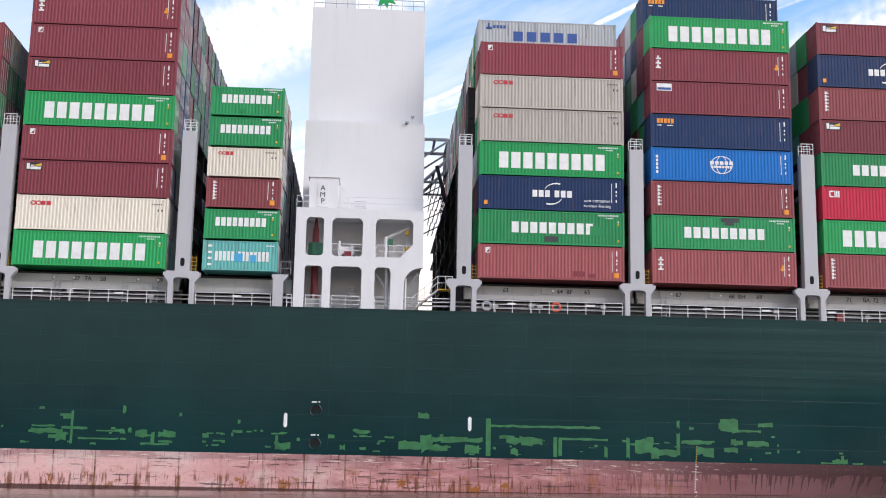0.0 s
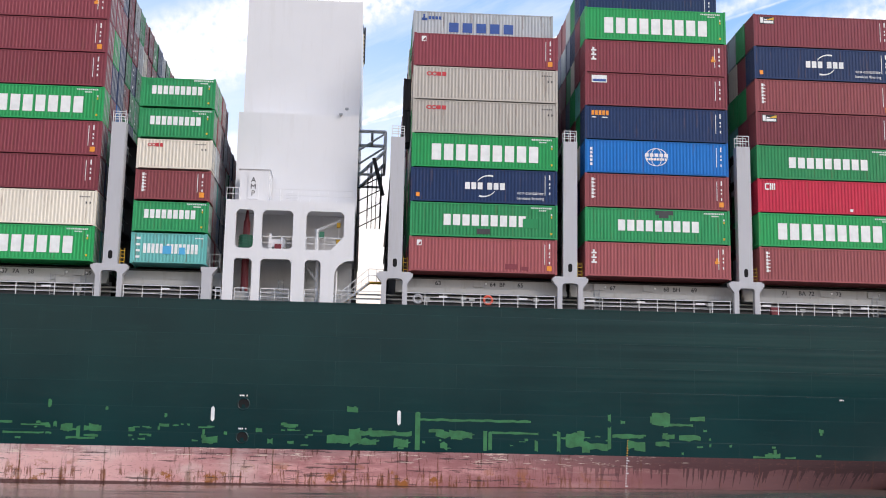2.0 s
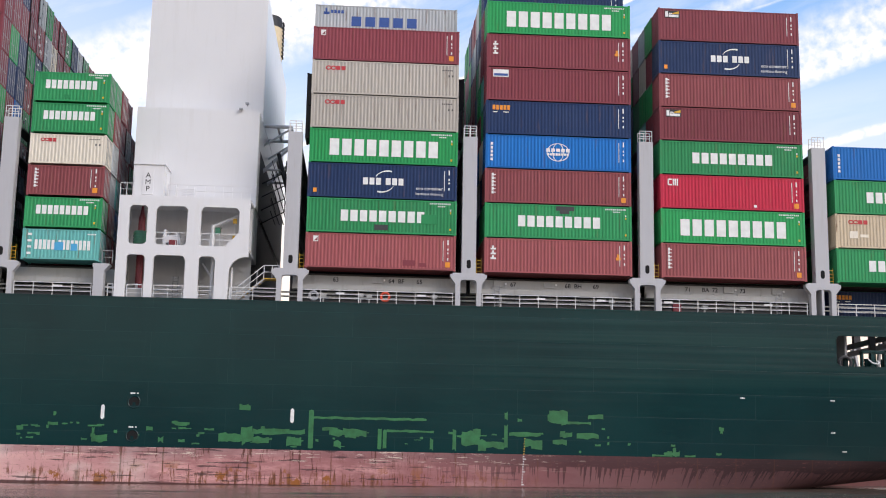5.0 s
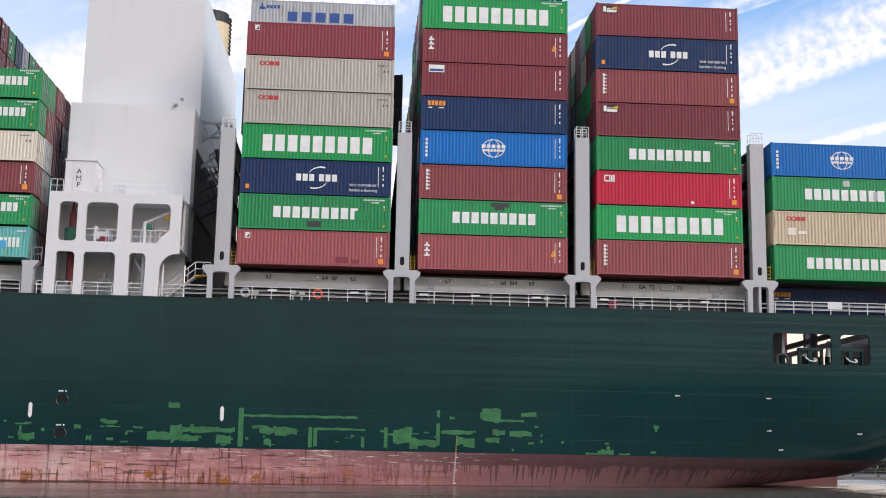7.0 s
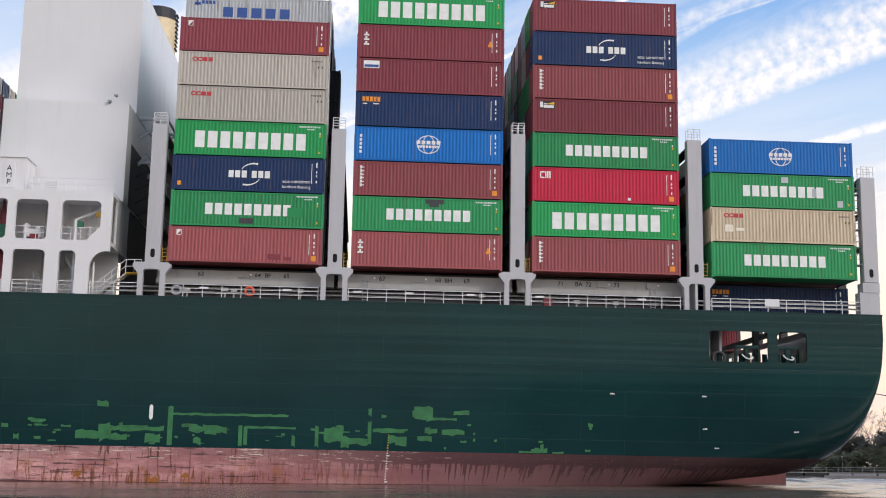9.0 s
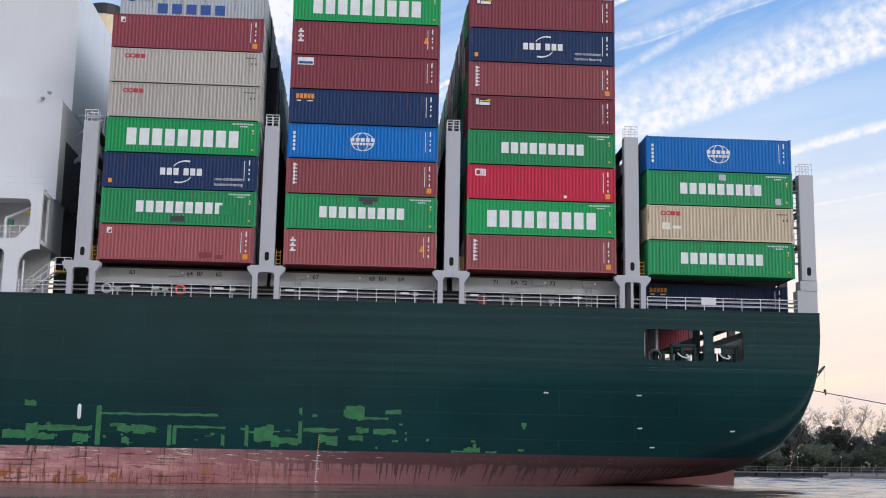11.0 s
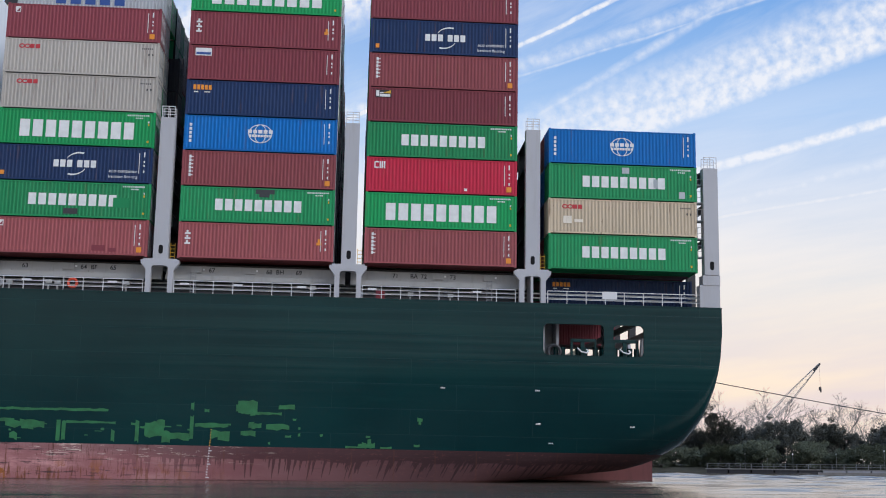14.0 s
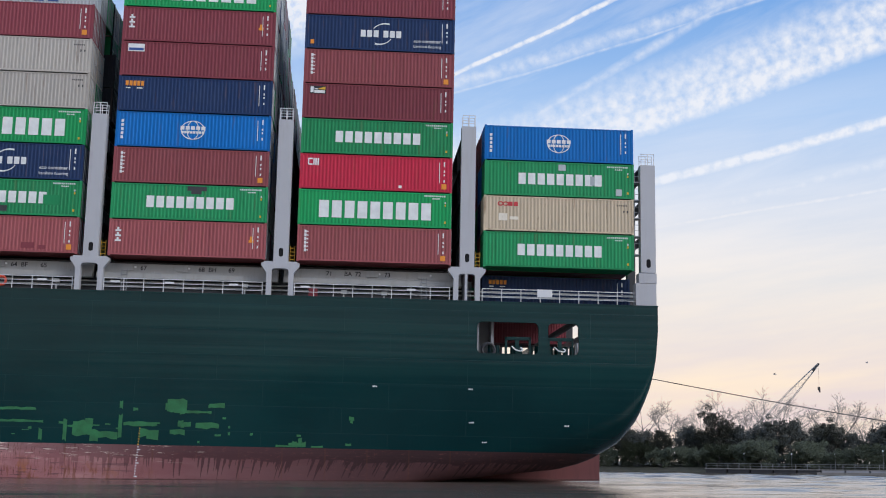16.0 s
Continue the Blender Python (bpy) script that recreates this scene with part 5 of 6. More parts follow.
        tube(bm, a, b, r, 5)
        part("stair_rail", bm, SHIPWHITE, stair)
    # the booth with its painted word
    bm = bmesh.new()
    box(bm, -11.95, -9.55, 0.5, 3.2, 22.75, 25.45)
    booth = part("booth", bm, SHIPWHITE, ship, "white booth with black lettering")
    part("booth_roof", boxes([(-12.05, -9.45, 0.4, 3.3, 25.45, 25.56)]), SHIPWHITE, booth)
    part("booth_panel", boxes([(-11.25, -10.4, 0.44, 0.5, 22.95, 25.0)]), SHIPWHITE, booth)
    part("booth_door", boxes([(-9.55, -9.48, 1.2, 2.2, 22.8, 24.9)]), SHIPWHITE, booth)
    for k, ch in enumerate("AMP"):
        lettering(ch, 0.62, BLACKMARK, booth, pose(-10.83, 0.43, 24.35 - 0.56 * k) @ UP, "lettering", "black painted letter")
    part("roof_locker", boxes([(-9.0, -8.6, 0.7, 1.2, 22.75, 23.9), (-8.2, -7.2, 1.4, 1.6, 22.9, 23.9)] + [(-8.15, -7.25, 1.36, 1.4, 23.0 + 0.14 * k, 23.08 + 0.14 * k) for k in range(6)]), SHIPWHITE, ship)
    # casing: lower and upper blocks, plates slightly proud
    low = part("casing_lower", boxes([(-12.65, -2.4, 3.6, 36.0, 22.74, 31.15)]), SHIPWHITE, ship, "tall white engine casing")
    part("casing_ledge", boxes([(-12.65, -2.4, 3.6, 7.0, 31.15, 31.22)]), SHIPWHITE, low)
    up = part("casing_upper", boxes([(-12.63, -2.42, 7.0, 34.0, 31.22, 42.9)]), SHIPWHITE, ship, "tall white engine casing")
    part("sooted_side", boxes([(-2.42, -2.39, 7.02, 33.98, 31.3, 42.88)]), CASINGSIDE, up, "white side plating streaked with soot")
    part("sooted_side", boxes([(-2.40, -2.36, 3.62, 35.9, 28.2, 31.1)]), CASINGSIDE, low, "white side plating streaked with soot")
    # lower casing side and wall: shade painted as a dark colour
    part("dark_side", boxes([(-2.40, -2.36, 5.6, 35.9, 22.8, 28.2)]), DARKSTEEL, low, "lower side plating, coloured dark for the shade on it")
    part("sooted_side", boxes([(-2.40, -2.36, 3.62, 5.6, 22.8, 28.2)]), CASINGSIDE, low)
    part("casing_wall", boxes([(-2.9, -2.45, 7.0, 36.0, DECK, 22.74)]), DARKSTEEL, low, "casing wall, coloured dark for the shade on it")
    for x in (-9.4, -6.1):
        part("plate_seam", boxes([(x, x + 0.03, 6.992, 7.0, 31.3, 42.8)]), SHIPWHITE, up)
    rail = part("roof_rail", boxes([(-12.5, -2.5, 7.1, 7.15, 43.85, 43.9), (-12.5, -2.5, 7.1, 7.15, 43.35, 43.4)]), STEEL, up)
    for k in range(11):
        x = -12.5 + k
        part("rail_post", boxes([(x - 0.02, x + 0.02, 7.1, 7.15, 42.9, 43.9)]), STEEL, rail)
    part("roof_block", boxes([(-11.6, -8.8, 8, 12, 42.9, 44.6)]), SHIPWHITE, up)
    bm = bmesh.new()
    star = []
    for k in range(16):
        a, r = 2 * math.pi * k / 16 + 0.2, 1.15 if k % 2 == 0 else 0.6
        star.append((-6.1 + r * math.cos(a), 44.1 + r * math.sin(a)))
    prism(bm, star, 6.85, 6.98)
    part("green_emblem", bm, GREEN, up, "green star-shaped emblem plate on the roof edge")
    for x, z in ((-3.6, 31.7), (-4.1, 31.2), (-3.4, 23.3)):
        part("floodlight", boxes([(x, x + 0.3, 3.25, 3.5, z, z + 0.14), (x + 0.12, x + 0.18, 3.5, 3.62, z - 0.1, z + 0.2)]), STEEL, low)
    # funnel at the after side of the casing
    bm = bmesh.new()
    tube(bm, (-4.1, 25, 42.9), (-4.1, 25, 46.3), 1.75, 24)
    fun = part("funnel", bm, CREAMPAINT, ship, "cream funnel with a black louvred top")
    bm = bmesh.new()
    tube(bm, (-4.1, 25, 46.3), (-4.1, 25, 47.5), 1.77, 24, 1.6)
    part("funnel_top", bm, BLACKMARK, fun)
    for k in range(9):
        part("funnel_louvre", boxes([(-2.4, -2.22, 24.5, 25.5, 43.3 + 0.45 * k, 43.42 + 0.45 * k)]), DARKSTEEL, fun)
    # stores gantry hung from the after side of the casing
    gantry = None
    for y in (9.0, 14.0):
        for a, b, r in (((-2.4, y, 31.4), (0.0, y, 31.4), 0.16), ((0.0, y, 31.4), (0.0, y, 28.6), 0.13), ((-2.4, y, 27.2), (0.0, y, 29.6), 0.16), ((-2.4, y, 29.6), (-0.1, y, 31.2), 0.1), ((-2.4, y, 27.4), (-0.1, y, 27.4), 0.12)):
            bm = bmesh.new()
            tube(bm, a, b, r, 6)
            bar = part("stores_gantry" if gantry is None else "gantry_bar", bm, SHIPWHITE, gantry or ship, "" if gantry else "white bracket gantry on the casing side")
            gantry = gantry or bar
    for x, z in ((0.0, 31.4), (0.0, 28.6), (-1.2, 28.4), (-1.2, 31.4)):
        bm = bmesh.new()
        tube(bm, (x, 9, z), (x, 14, z), 0.12, 6)
        part("gantry_bar", bm, SHIPWHITE, gantry)
    bm = bmesh.new()
    tube(bm, (-1.0, 8.5, 28.8), (-0.1, 8.5, 25.4), 0.17, 8)
    part("gantry_arm", bm, DARKSTEEL, gantry)
    for z in (23.4, 24.6, 25.8, 27.0):
        for q in range(4):
            part("platform_slat", boxes([(-1.5 + 0.38 * q, -1.42 + 0.38 * q, 8, 14, z, z + 0.07)]), DARKSTEEL, gantry)
        bars = [((-2.3, 8, z - 1.1), (-0.3, 8, z), 0.05), ((-1.5, 8, z + 1), (-1.5, 14, z + 1), 0.03), ((-0.25, 8, z + 1), (-0.25, 14, z + 1), 0.04)]
        bars += [((-0.25, y, z), (-0.25, y, z + 1), 0.04) for y in (8, 10, 12, 14)]
        for a, b, r in bars:
            bm = bmesh.new()
            tube(bm, a, b, r, 4)
            part("platform_rail", bm, DARKSTEEL, gantry)


build_deck_fittings()
build_lashing_bridges()
build_deckhouse()

# ------------------------------------------------------------------ containers
WIDE, PITCH = 2.438, 2.52
CMESH = {}


def container_meshes(ln, hi):
    key = (round(ln, 2), round(hi, 2))
    if key in CMESH:
        return CMESH[key]
    bm = bmesh.new()
    p = 0.15
    for x in (0, ln - p):
        for y in (0, WIDE - p):
            box(bm, x, x + p, y, y + p, 0.1, hi - 0.1)
    for y in (0.005, WIDE - 0.085):
        box(bm, p, ln - p, y, y + 0.08, 0.05, 0.17)
        box(bm, p, ln - p, y, y + 0.08, hi - 0.12, hi - 0.035)
    for x in (0.005, ln - 0.085):
        box(bm, x, x + 0.08, p, WIDE - p, 0.02, 0.17)
        box(bm, x, x + 0.08, p, WIDE - p, hi - 0.12, hi - 0.01)
    box(bm, 0.1, ln - 0.1, 0.1, WIDE - 0.1, 0.10, 0.16)
    box(bm, 0.1, ln - 0.1, 0.1, WIDE - 0.1, hi - 0.06, hi - 0.02)
    frame_me = finish(bm, "container_frame")
    bm = bmesh.new()
    box(bm, 0, 0.178, 0, 0.162, 0, 0.130)
    cast = finish(bm, "corner_casting")

    def corrugated(length, vertical0, vertical1, n, deep):
        b = bmesh.new()
        step = length / n
        prof = []
        for k in range(n):
            x = k * step
            prof += [(x, 0.012), (x + step * 0.36, 0.012), (x + step * 0.5, 0.012 + deep), (x + step * 0.86, 0.012 + deep)]
        prof.append((length, 0.012))
        lo = [b.verts.new((x, y, vertical0)) for x, y in prof]
        up = [b.verts.new((x, y, vertical1)) for x, y in prof]
        for i in range(len(prof) - 1):
            b.faces.new((lo[i], lo[i + 1], up[i + 1], up[i]))
        me = bpy.data.meshes.new("corrugated_panel")
        b.to_mesh(me)
        b.free()
        return me

    n = 42 if ln > 10 else 21
    side = corrugated(ln - 2 * p, 0.17, hi - 0.12, n, 0.032)
    end = corrugated(WIDE - 2 * p, 0.17, hi - 0.12, 8, 0.045)
    bm = bmesh.new()
    dw = (WIDE - 2 * p) / 2
    box(bm, 0, 0.05, 0.01, dw - 0.01, 0.18, hi - 0.13)
    for k in range(4):
        z0 = 0.35 + (hi - 0.7) * k / 4
        box(bm, 0.05, 0.065, 0.08, dw - 0.08, z0, z0 + (hi - 0.7) / 4 - 0.12)
    door = finish(bm, "door")
    bm = bmesh.new()
    tube(bm, (0.10, 0, 0.1), (0.10, 0, hi - 0.08), 0.022, 5)
    box(bm, 0.06, 0.12, -0.05, 0.05, 0.18, 0.26)
    box(bm, 0.06, 0.12, -0.05, 0.05, hi - 0.24, hi - 0.16)
    box(bm, 0.10, 0.13, -0.28, 0.02, hi * 0.42, hi * 0.42 + 0.05)
    rod = finish(bm, "lock_rod")
    for me in (frame_me, cast, side, end, door, rod):
        me.materials.append(BLACKFILL)
    CMESH[key] = (frame_me, cast, side, end, door, rod)
    return CMESH[key]


def container(ln, hi, mat, m, label, group, full=True):
    """One box: frame, castings, corrugated sides and front, two doors with lock rods."""
    fr, cast, side, end, door, rod = container_meshes(ln, hi)
    root = own(new("shipping_container", fr), mat)
    tagged(root, label, "container", group)
    for cx in (-0.006, ln - 0.172):
        for cy in ((-0.006, WIDE - 0.156) if full else (-0.006,)):
            for cz in (-0.012, hi - 0.118):
                own(part("corner_casting", cast, mat, root), mat).matrix_basis = pose(cx, cy, cz)
    s = own(part("side_panel", side, mat, root), mat)
    s.matrix_basis = pose(0.15, 0, 0)
    s = own(part("side_panel", side, mat, root), mat)
    s.matrix_basis = pose(ln - 0.15, WIDE, 0, 0, 0, 180)
    e = own(part("front_panel", end, mat, root), mat)
    e.matrix_basis = pose(0, WIDE - 0.15, 0, 0, 0, -90)
    for j in range(2):
        y = 0.15 + j * (WIDE - 0.3) / 2
        d = own(part("door", door, mat, root), mat)
        d.matrix_basis = pose(ln - 0.075, y, 0)
        if full:
            for q in (0.28, 0.78):
                r = own(part("lock_rod", rod, STEEL, d), STEEL)
                r.matrix_basis = pose(0, q, 0)
    root.matrix_basis = m
    KEYED.append((root, m))
    return root


def flat(root, name, mat, rects, label=""):
    """Painted marks on the near side, as thin plates of (x0, x1, z0, z1)."""
    ob = part(name, boxes([(a, b, 0.001, 0.011, c, d) for a, b, c, d in rects]), mat, root, label)
    return tagged(ob, kind="stuff") if len(rects) > 1 else ob


def word(x0, x1, z0, z1, n, gap=0.24):
    """A brand word as a row of plain blocks (x0, x1, z0, z1)."""
    w = (x1 - x0) / (n - gap)
    return [(x0 + k * w, x0 + (k + 1 - gap) * w, z0, z1) for k in range(n)]


def wordmark(root, mat, blocks):
    """A row of plain bold blocks."""
    for a, b, c, d in blocks:
        part("letter_block", boxes([(a, b, 0.002, 0.011, c, d)]), mat, root)


def codes(root, ln, hi, mat=None, orange=False, tri=False):
    """The owner's code and weights at the after end: unreadable, so plain bars."""
    mat = mat or WHITEMARK
    x = ln - 1.05
    flat(root, "code_marking", mat, [(x, x + 0.05, hi * 0.28, hi * 0.86)] + [(x + 0.36, x + 0.46, hi * z, hi * (z + h)) for z, h in ((0.74, 0.14), (0.58, 0.06), (0.48, 0.05), (0.30, 0.07))])
    if orange:
        flat(root, "warning_label", ORANGEMARK, [(ln - 0.85, ln - 0.45, 0.3, 0.72)])
    if tri:
        flat(root, "warning_label", ORANGEMARK, [(ln - 1.35, ln - 0.95, hi * 0.45, hi * 0.53), (ln - 1.25, ln - 1.05, hi * 0.53, hi * 0.62)])


def top_codes(root, ln, hi):
    k = 1.0 if ln > 10 else 0.8
    flat(root, "code_marking", WHITEMARK, [(ln - 2.2 * k + 0.16 * i, ln - 2.2 * k + 0.16 * i + 0.10, hi - 0.33, hi - 0.21) for i in range(11)] +
         [(ln - 1.55 * k + 0.16 * i, ln - 1.55 * k + 0.16 * i + 0.1, hi - 0.53, hi - 0.43) for i in range(4)])
    flat(root, "small_label", YELLOW, [(ln - 0.55, ln - 0.45, hi * 0.62, hi * 0.68), (ln - 0.58, ln - 0.44, hi * 0.14, hi * 0.2)])
    flat(root, "small_label", WHITEMARK, [(ln - 0.55, ln - 0.45, hi * 0.70, hi * 0.75)])


def arc(root, name, mat, cx, cz, rx, rz, a0, a1, w, n=10):
    bm = bmesh.new()
    for k in range(n):
        a, b = radians(a0 + (a1 - a0) * k / n), radians(a0 + (a1 - a0) * (k + 1) / n)
        ww = w * (0.35 + 0.65 * (k + 0.5) / n) if a1 != a0 + 360 else w
        pts = [(cx + rx * math.cos(a), cz + rz * math.sin(a)), (cx + rx * math.cos(b), cz + rz * math.sin(b)),
               (cx + (rx - ww) * math.cos(b), cz + (rz - ww) * math.sin(b)), (cx + (rx - ww) * math.cos(a), cz + (rz - ww) * math.sin(a))]
        prism(bm, pts if a1 > a0 else pts[::-1], 0.001, 0.011)
    return part(name, bm, mat, root)


def deco_green(root, ln, hi, big):
    if ln < 10:
        wordmark(root, WHITEMARK, word(0.9, 5.0, hi * 0.42, hi * 0.70, 9))
    elif big:
        wordmark(root, WHITEMARK, word(1.65, 10.55, hi * 0.22, hi * 0.70, 9))
    else:
        wordmark(root, WHITEMARK, word(2.75, 9.55, hi * 0.34, hi * 0.66, 9))
    top_codes(root, ln, hi)


def deco_oocl(root, ln, hi):
    k = 1.0 if ln > 10 else 0.75
    for i in range(2):
        arc(root, "logo", REDMARK, 1.35 * k + 0.42 * k * i, hi * 0.77, 0.24 * k, 0.19 * k, 0, 360, 0.09 * k, 14)
    wordmark(root, REDMARK, word(1.98 * k, 2.75 * k, hi * 0.71, hi * 0.83, 2, 0.2))
    flat(root, "code_marking", DARKSTEEL, [(ln - 1.35 + 0.15 * i, ln - 1.27 + 0.15 * i, hi * 0.80, hi * 0.84) for i in range(6)] + [(ln - 0.85, ln - 0.75, hi * 0.62, hi * 0.68), (ln - 0.55, ln - 0.45, hi * 0.62, hi * 0.68)])


def deco_cma(root, ln, hi):
    arc(root, "logo", WHITEMARK, 6.55, hi * 0.50, 1.15, 0.95, 155, 75, 0.14)
    arc(root, "logo", WHITEMARK, 5.95, hi * 0.50, 1.15, 0.95, -25, -105, 0.14)
    wordmark(root, WHITEMARK, word(4.5, 5.95, hi * 0.40, hi * 0.60, 3) + word(6.35, 7.8, hi * 0.40, hi * 0.60, 3))
    for body, z, size in (("eco container", hi * 0.29, 0.40), ("bamboo flooring", hi * 0.14, 0.34)):
        lettering(body, size, WHITEMARK, root, pose(9.95, 0.006, z) @ UP, "lettering", "white painted words")
    codes(root, ln, hi)
    flat(root, "warning_label", ORANGEMARK, [(0.45, 0.75, 0.4, 0.75)])


def deco_globe(root, ln, hi):
    cx, cz = 6.05, hi * 0.52
    arc(root, "logo", WHITEMARK, cx, cz, 0.95, 0.78, 0, 360, 0.07, 24)
    arc(root, "logo", WHITEMARK, cx, cz, 0.48, 0.78, 0, 360, 0.06, 20)
    wordmark(root, WHITEMARK, word(cx - 0.98, cx + 0.98, cz + 0.02, cz + 0.32, 5) + word(cx - 0.9, cx + 0.9, cz - 0.28, cz - 0.08, 8, 0.2))
    flat(root, "side_marking", WHITEMARK, [(0.42, 0.62, hi * (0.22 + 0.115 * i), hi * (0.30 + 0.115 * i)) for i in range(5)])
    codes(root, ln, hi)


def deco_column(root, ln, hi, n=6, big=False):
    """A vertical brand word."""
    h = hi * 0.62 / n
    flat(root, "wordmark", WHITEMARK, [r for i in range(n) for r in ((0.55, 0.72, hi * 0.26 + h * i, hi * 0.26 + h * (i + 0.82)), (0.72, 0.88, hi * 0.26 + h * (i + 0.25), hi * 0.26 + h * (i + 0.5)))] if not big else
         [r for i in range(3) for r in ((0.5, 0.95, hi * 0.38 + 0.4 * i, hi * 0.38 + 0.4 * i + 0.14), (0.62, 0.78, hi * 0.38 + 0.4 * i + 0.12, hi * 0.38 + 0.4 * i + 0.33))])
    codes(root, ln, hi, orange=not big, tri=big)


def deco_square(root, ln, hi):
    flat(root, "logo", WHITEMARK, [(0.62, 1.02, hi * 0.74, hi * 0.90)])
    bm = bmesh.new()
    prism(bm, [(0.70, hi * 0.76), (0.97, hi * 0.76), (0.97, hi * 0.87)], -0.004, 0.002)
    part("logo", bm, DARKMAROON, root)
    codes(root, ln, hi, orange=True, tri=False)


def deco_beacon(root, ln, hi):
    flat(root, "label_plate", BLACKMARK, [(0.55, 1.85, hi * 0.70, hi * 0.92)])
    part("logo", boxes([(0.6, 0.85, -0.004, 0.003, hi * 0.73, hi * 0.90), (0.9, 1.75, -0.004, 0.003, hi * 0.72, hi * 0.80), (0.92, 1.2, -0.004, 0.003, hi * 0.82, hi * 0.85)]), WHITEMARK, root)
    bm = bmesh.new()
    prism(bm, [(1.1, hi * 0.83), (1.8, hi * 0.82), (1.8, hi * 0.91)], -0.004, 0.003)
    part("logo", bm, YELLOW, root)
    codes(root, ln, hi)


def deco_white_label(root, ln, hi):
    flat(root, "label_plate", WHITEMARK, [(0.55, 1.85, hi * 0.70, hi * 0.92)])
    part("logo", boxes([(0.62, 1.78, -0.004, 0.003, hi * 0.73, hi * 0.80)]), BLUEMARK, root)
    codes(root, ln, hi)


def deco_seaco(root, ln, hi):
    wordmark(root, ORANGEMARK, word(0.55, 2.0, hi * 0.72, hi * 0.86, 5))
    flat(root, "wordmark", WHITEMARK, [(0.6, 0.95, hi * 0.64, hi * 0.67), (1.45, 1.9, hi * 0.64, hi * 0.67)])
    codes(root, ln, hi)


def deco_red(root, ln, hi):
    flat(root, "logo", WHITEMARK, [(0.62, 0.72, hi * 0.68, hi * 0.86), (0.72, 1.0, hi * 0.83, hi * 0.87), (0.72, 1.0, hi * 0.67, hi * 0.71), (1.05, 1.15, hi * 0.67, hi * 0.87), (1.2, 1.32, hi * 0.67, hi * 0.87), (1.38, 1.5, hi * 0.67, hi * 0.87)])
    flat(root, "small_label", WHITEMARK, [(7.9, 8.15, 0.28, 0.5)])
    codes(root, ln, hi, orange=True)


def deco_greyblue(root, ln, hi):
    wordmark(root, BLUEMARK, word(3.1, 8.7, hi * 0.36, hi * 0.66, 5, 0.3))
    flat(root, "side_marking", BLUEMARK, [(0.7, 1.2, hi * 0.7, hi * 0.78), (0.85, 1.0, hi * 0.7, hi * 0.9)] + [(1.3 + 0.3 * i, 1.52 + 0.3 * i, hi * 0.74, hi * 0.84) for i in range(4)])


def deco_teal(root, ln, hi):
    wordmark(root, WHITEMARK, word(1.0, 2.55, hi * 0.32, hi * 0.62, 5, 0.3) + word(2.85, 5.35, hi * 0.32, hi * 0.62, 8, 0.3))
    part("repair_patch", boxes([(2.55, 3.25, -0.004, 0.004, hi * 0.30, hi * 0.56), (3.85, 4.35, -0.004, 0.004, hi * 0.30, hi * 0.52)]), CYANMARK, root, "cyan repair patch")
    flat(root, "side_marking", WHITEMARK, [(0.42, 0.75, hi * z, hi * (z + 0.07)) for z in (0.16, 0.36, 0.55, 0.75)] + [(5.1 + 0.14 * i, 5.2 + 0.14 * i, hi * 0.80, hi * 0.84) for i in range(5)])


def patches(root, mat, rects):
    part("repair_patch", boxes([(a, b, -0.002, 0.004, c, d) for a, b, c, d in rects]), mat, root, "darker repair patch")


KINDS = {  # paint, decoration, label
    "green": (GREEN, lambda r, l, h: deco_green(r, l, h, True), "bright green corrugated container with large white blocks of lettering"),
    "oldgreen": (OLDGREEN, lambda r, l, h: deco_green(r, l, h, False), "worn green corrugated container with white lettering blocks"),
    "cream": (CREAM, deco_oocl, "cream corrugated container with a red logo"),
    "greige": (GREIGE, deco_oocl, "grey-cream corrugated container with a red logo"),
    "fadedmaroon": (REDBROWN, lambda r, l, h: deco_column(r, l, h, 3, True), "faded red-brown container with upright white lettering"),
    "fadedtriton": (REDBROWN, deco_column, "faded red-brown container with an upright white wordmark"),
    "squaremaroon": (MAROON, deco_square, "maroon container with a small square logo and orange label"),
    "beige": (BEIGE, deco_oocl, "yellowed rust-stained beige container with a faded red logo"),
    "navy": (NAVY, deco_cma, "navy blue container with a white swoosh logo"),
    "seaco": (NAVY, deco_seaco, "navy blue container with a small orange wordmark"),
    "blue": (BLUE, deco_globe, "bright blue container with a white globe logo"),
    "maroon": (MAROON, lambda r, l, h: deco_column(r, l, h, 3, True), "maroon container with upright white lettering"),
    "triton": (RUSSET, deco_column, "red-brown container with an upright white wordmark"),
    "square": (REDBROWN, deco_square, "red-brown container with a small square logo and orange label"),
    "beacon": (DARKMAROON, deco_beacon, "dark maroon container with a yellow and white label"),
    "label": (DARKMAROON, deco_white_label, "dark maroon container with a white label"),
    "red": (RED, deco_red, "bright red container with a small white logo"),
    "grey": (GREY, deco_greyblue, "weathered light grey container with blue lettering blocks"),
    "teal": (TEAL, deco_teal, "faded teal container with cyan repair patches"),
}
STACKS = {
    "a": "green cream beacon squaremaroon green beacon squaremaroon maroon squaremaroon".split(),
    "b": "teal oldgreen triton cream oldgreen oldgreen".split(),
    "c": "square oldgreen navy green greige greige squaremaroon".split(),
    "d": "fadedmaroon oldgreen triton blue seaco label maroon green".split(),
    "e": "fadedtriton green red oldgreen beacon triton navy beacon".split(),
    "f": "oldgreen beige oldgreen blue".split(),
    "fore": "beacon oldgreen square maroon oldgreen label triton".split(),
}
PLAINS = [MAROON, MAROON, RUSSET, DARKMAROON, OLDGREEN, OLDGREEN, GREEN, NAVY, BLUE, CREAM, GREY, TEAL]
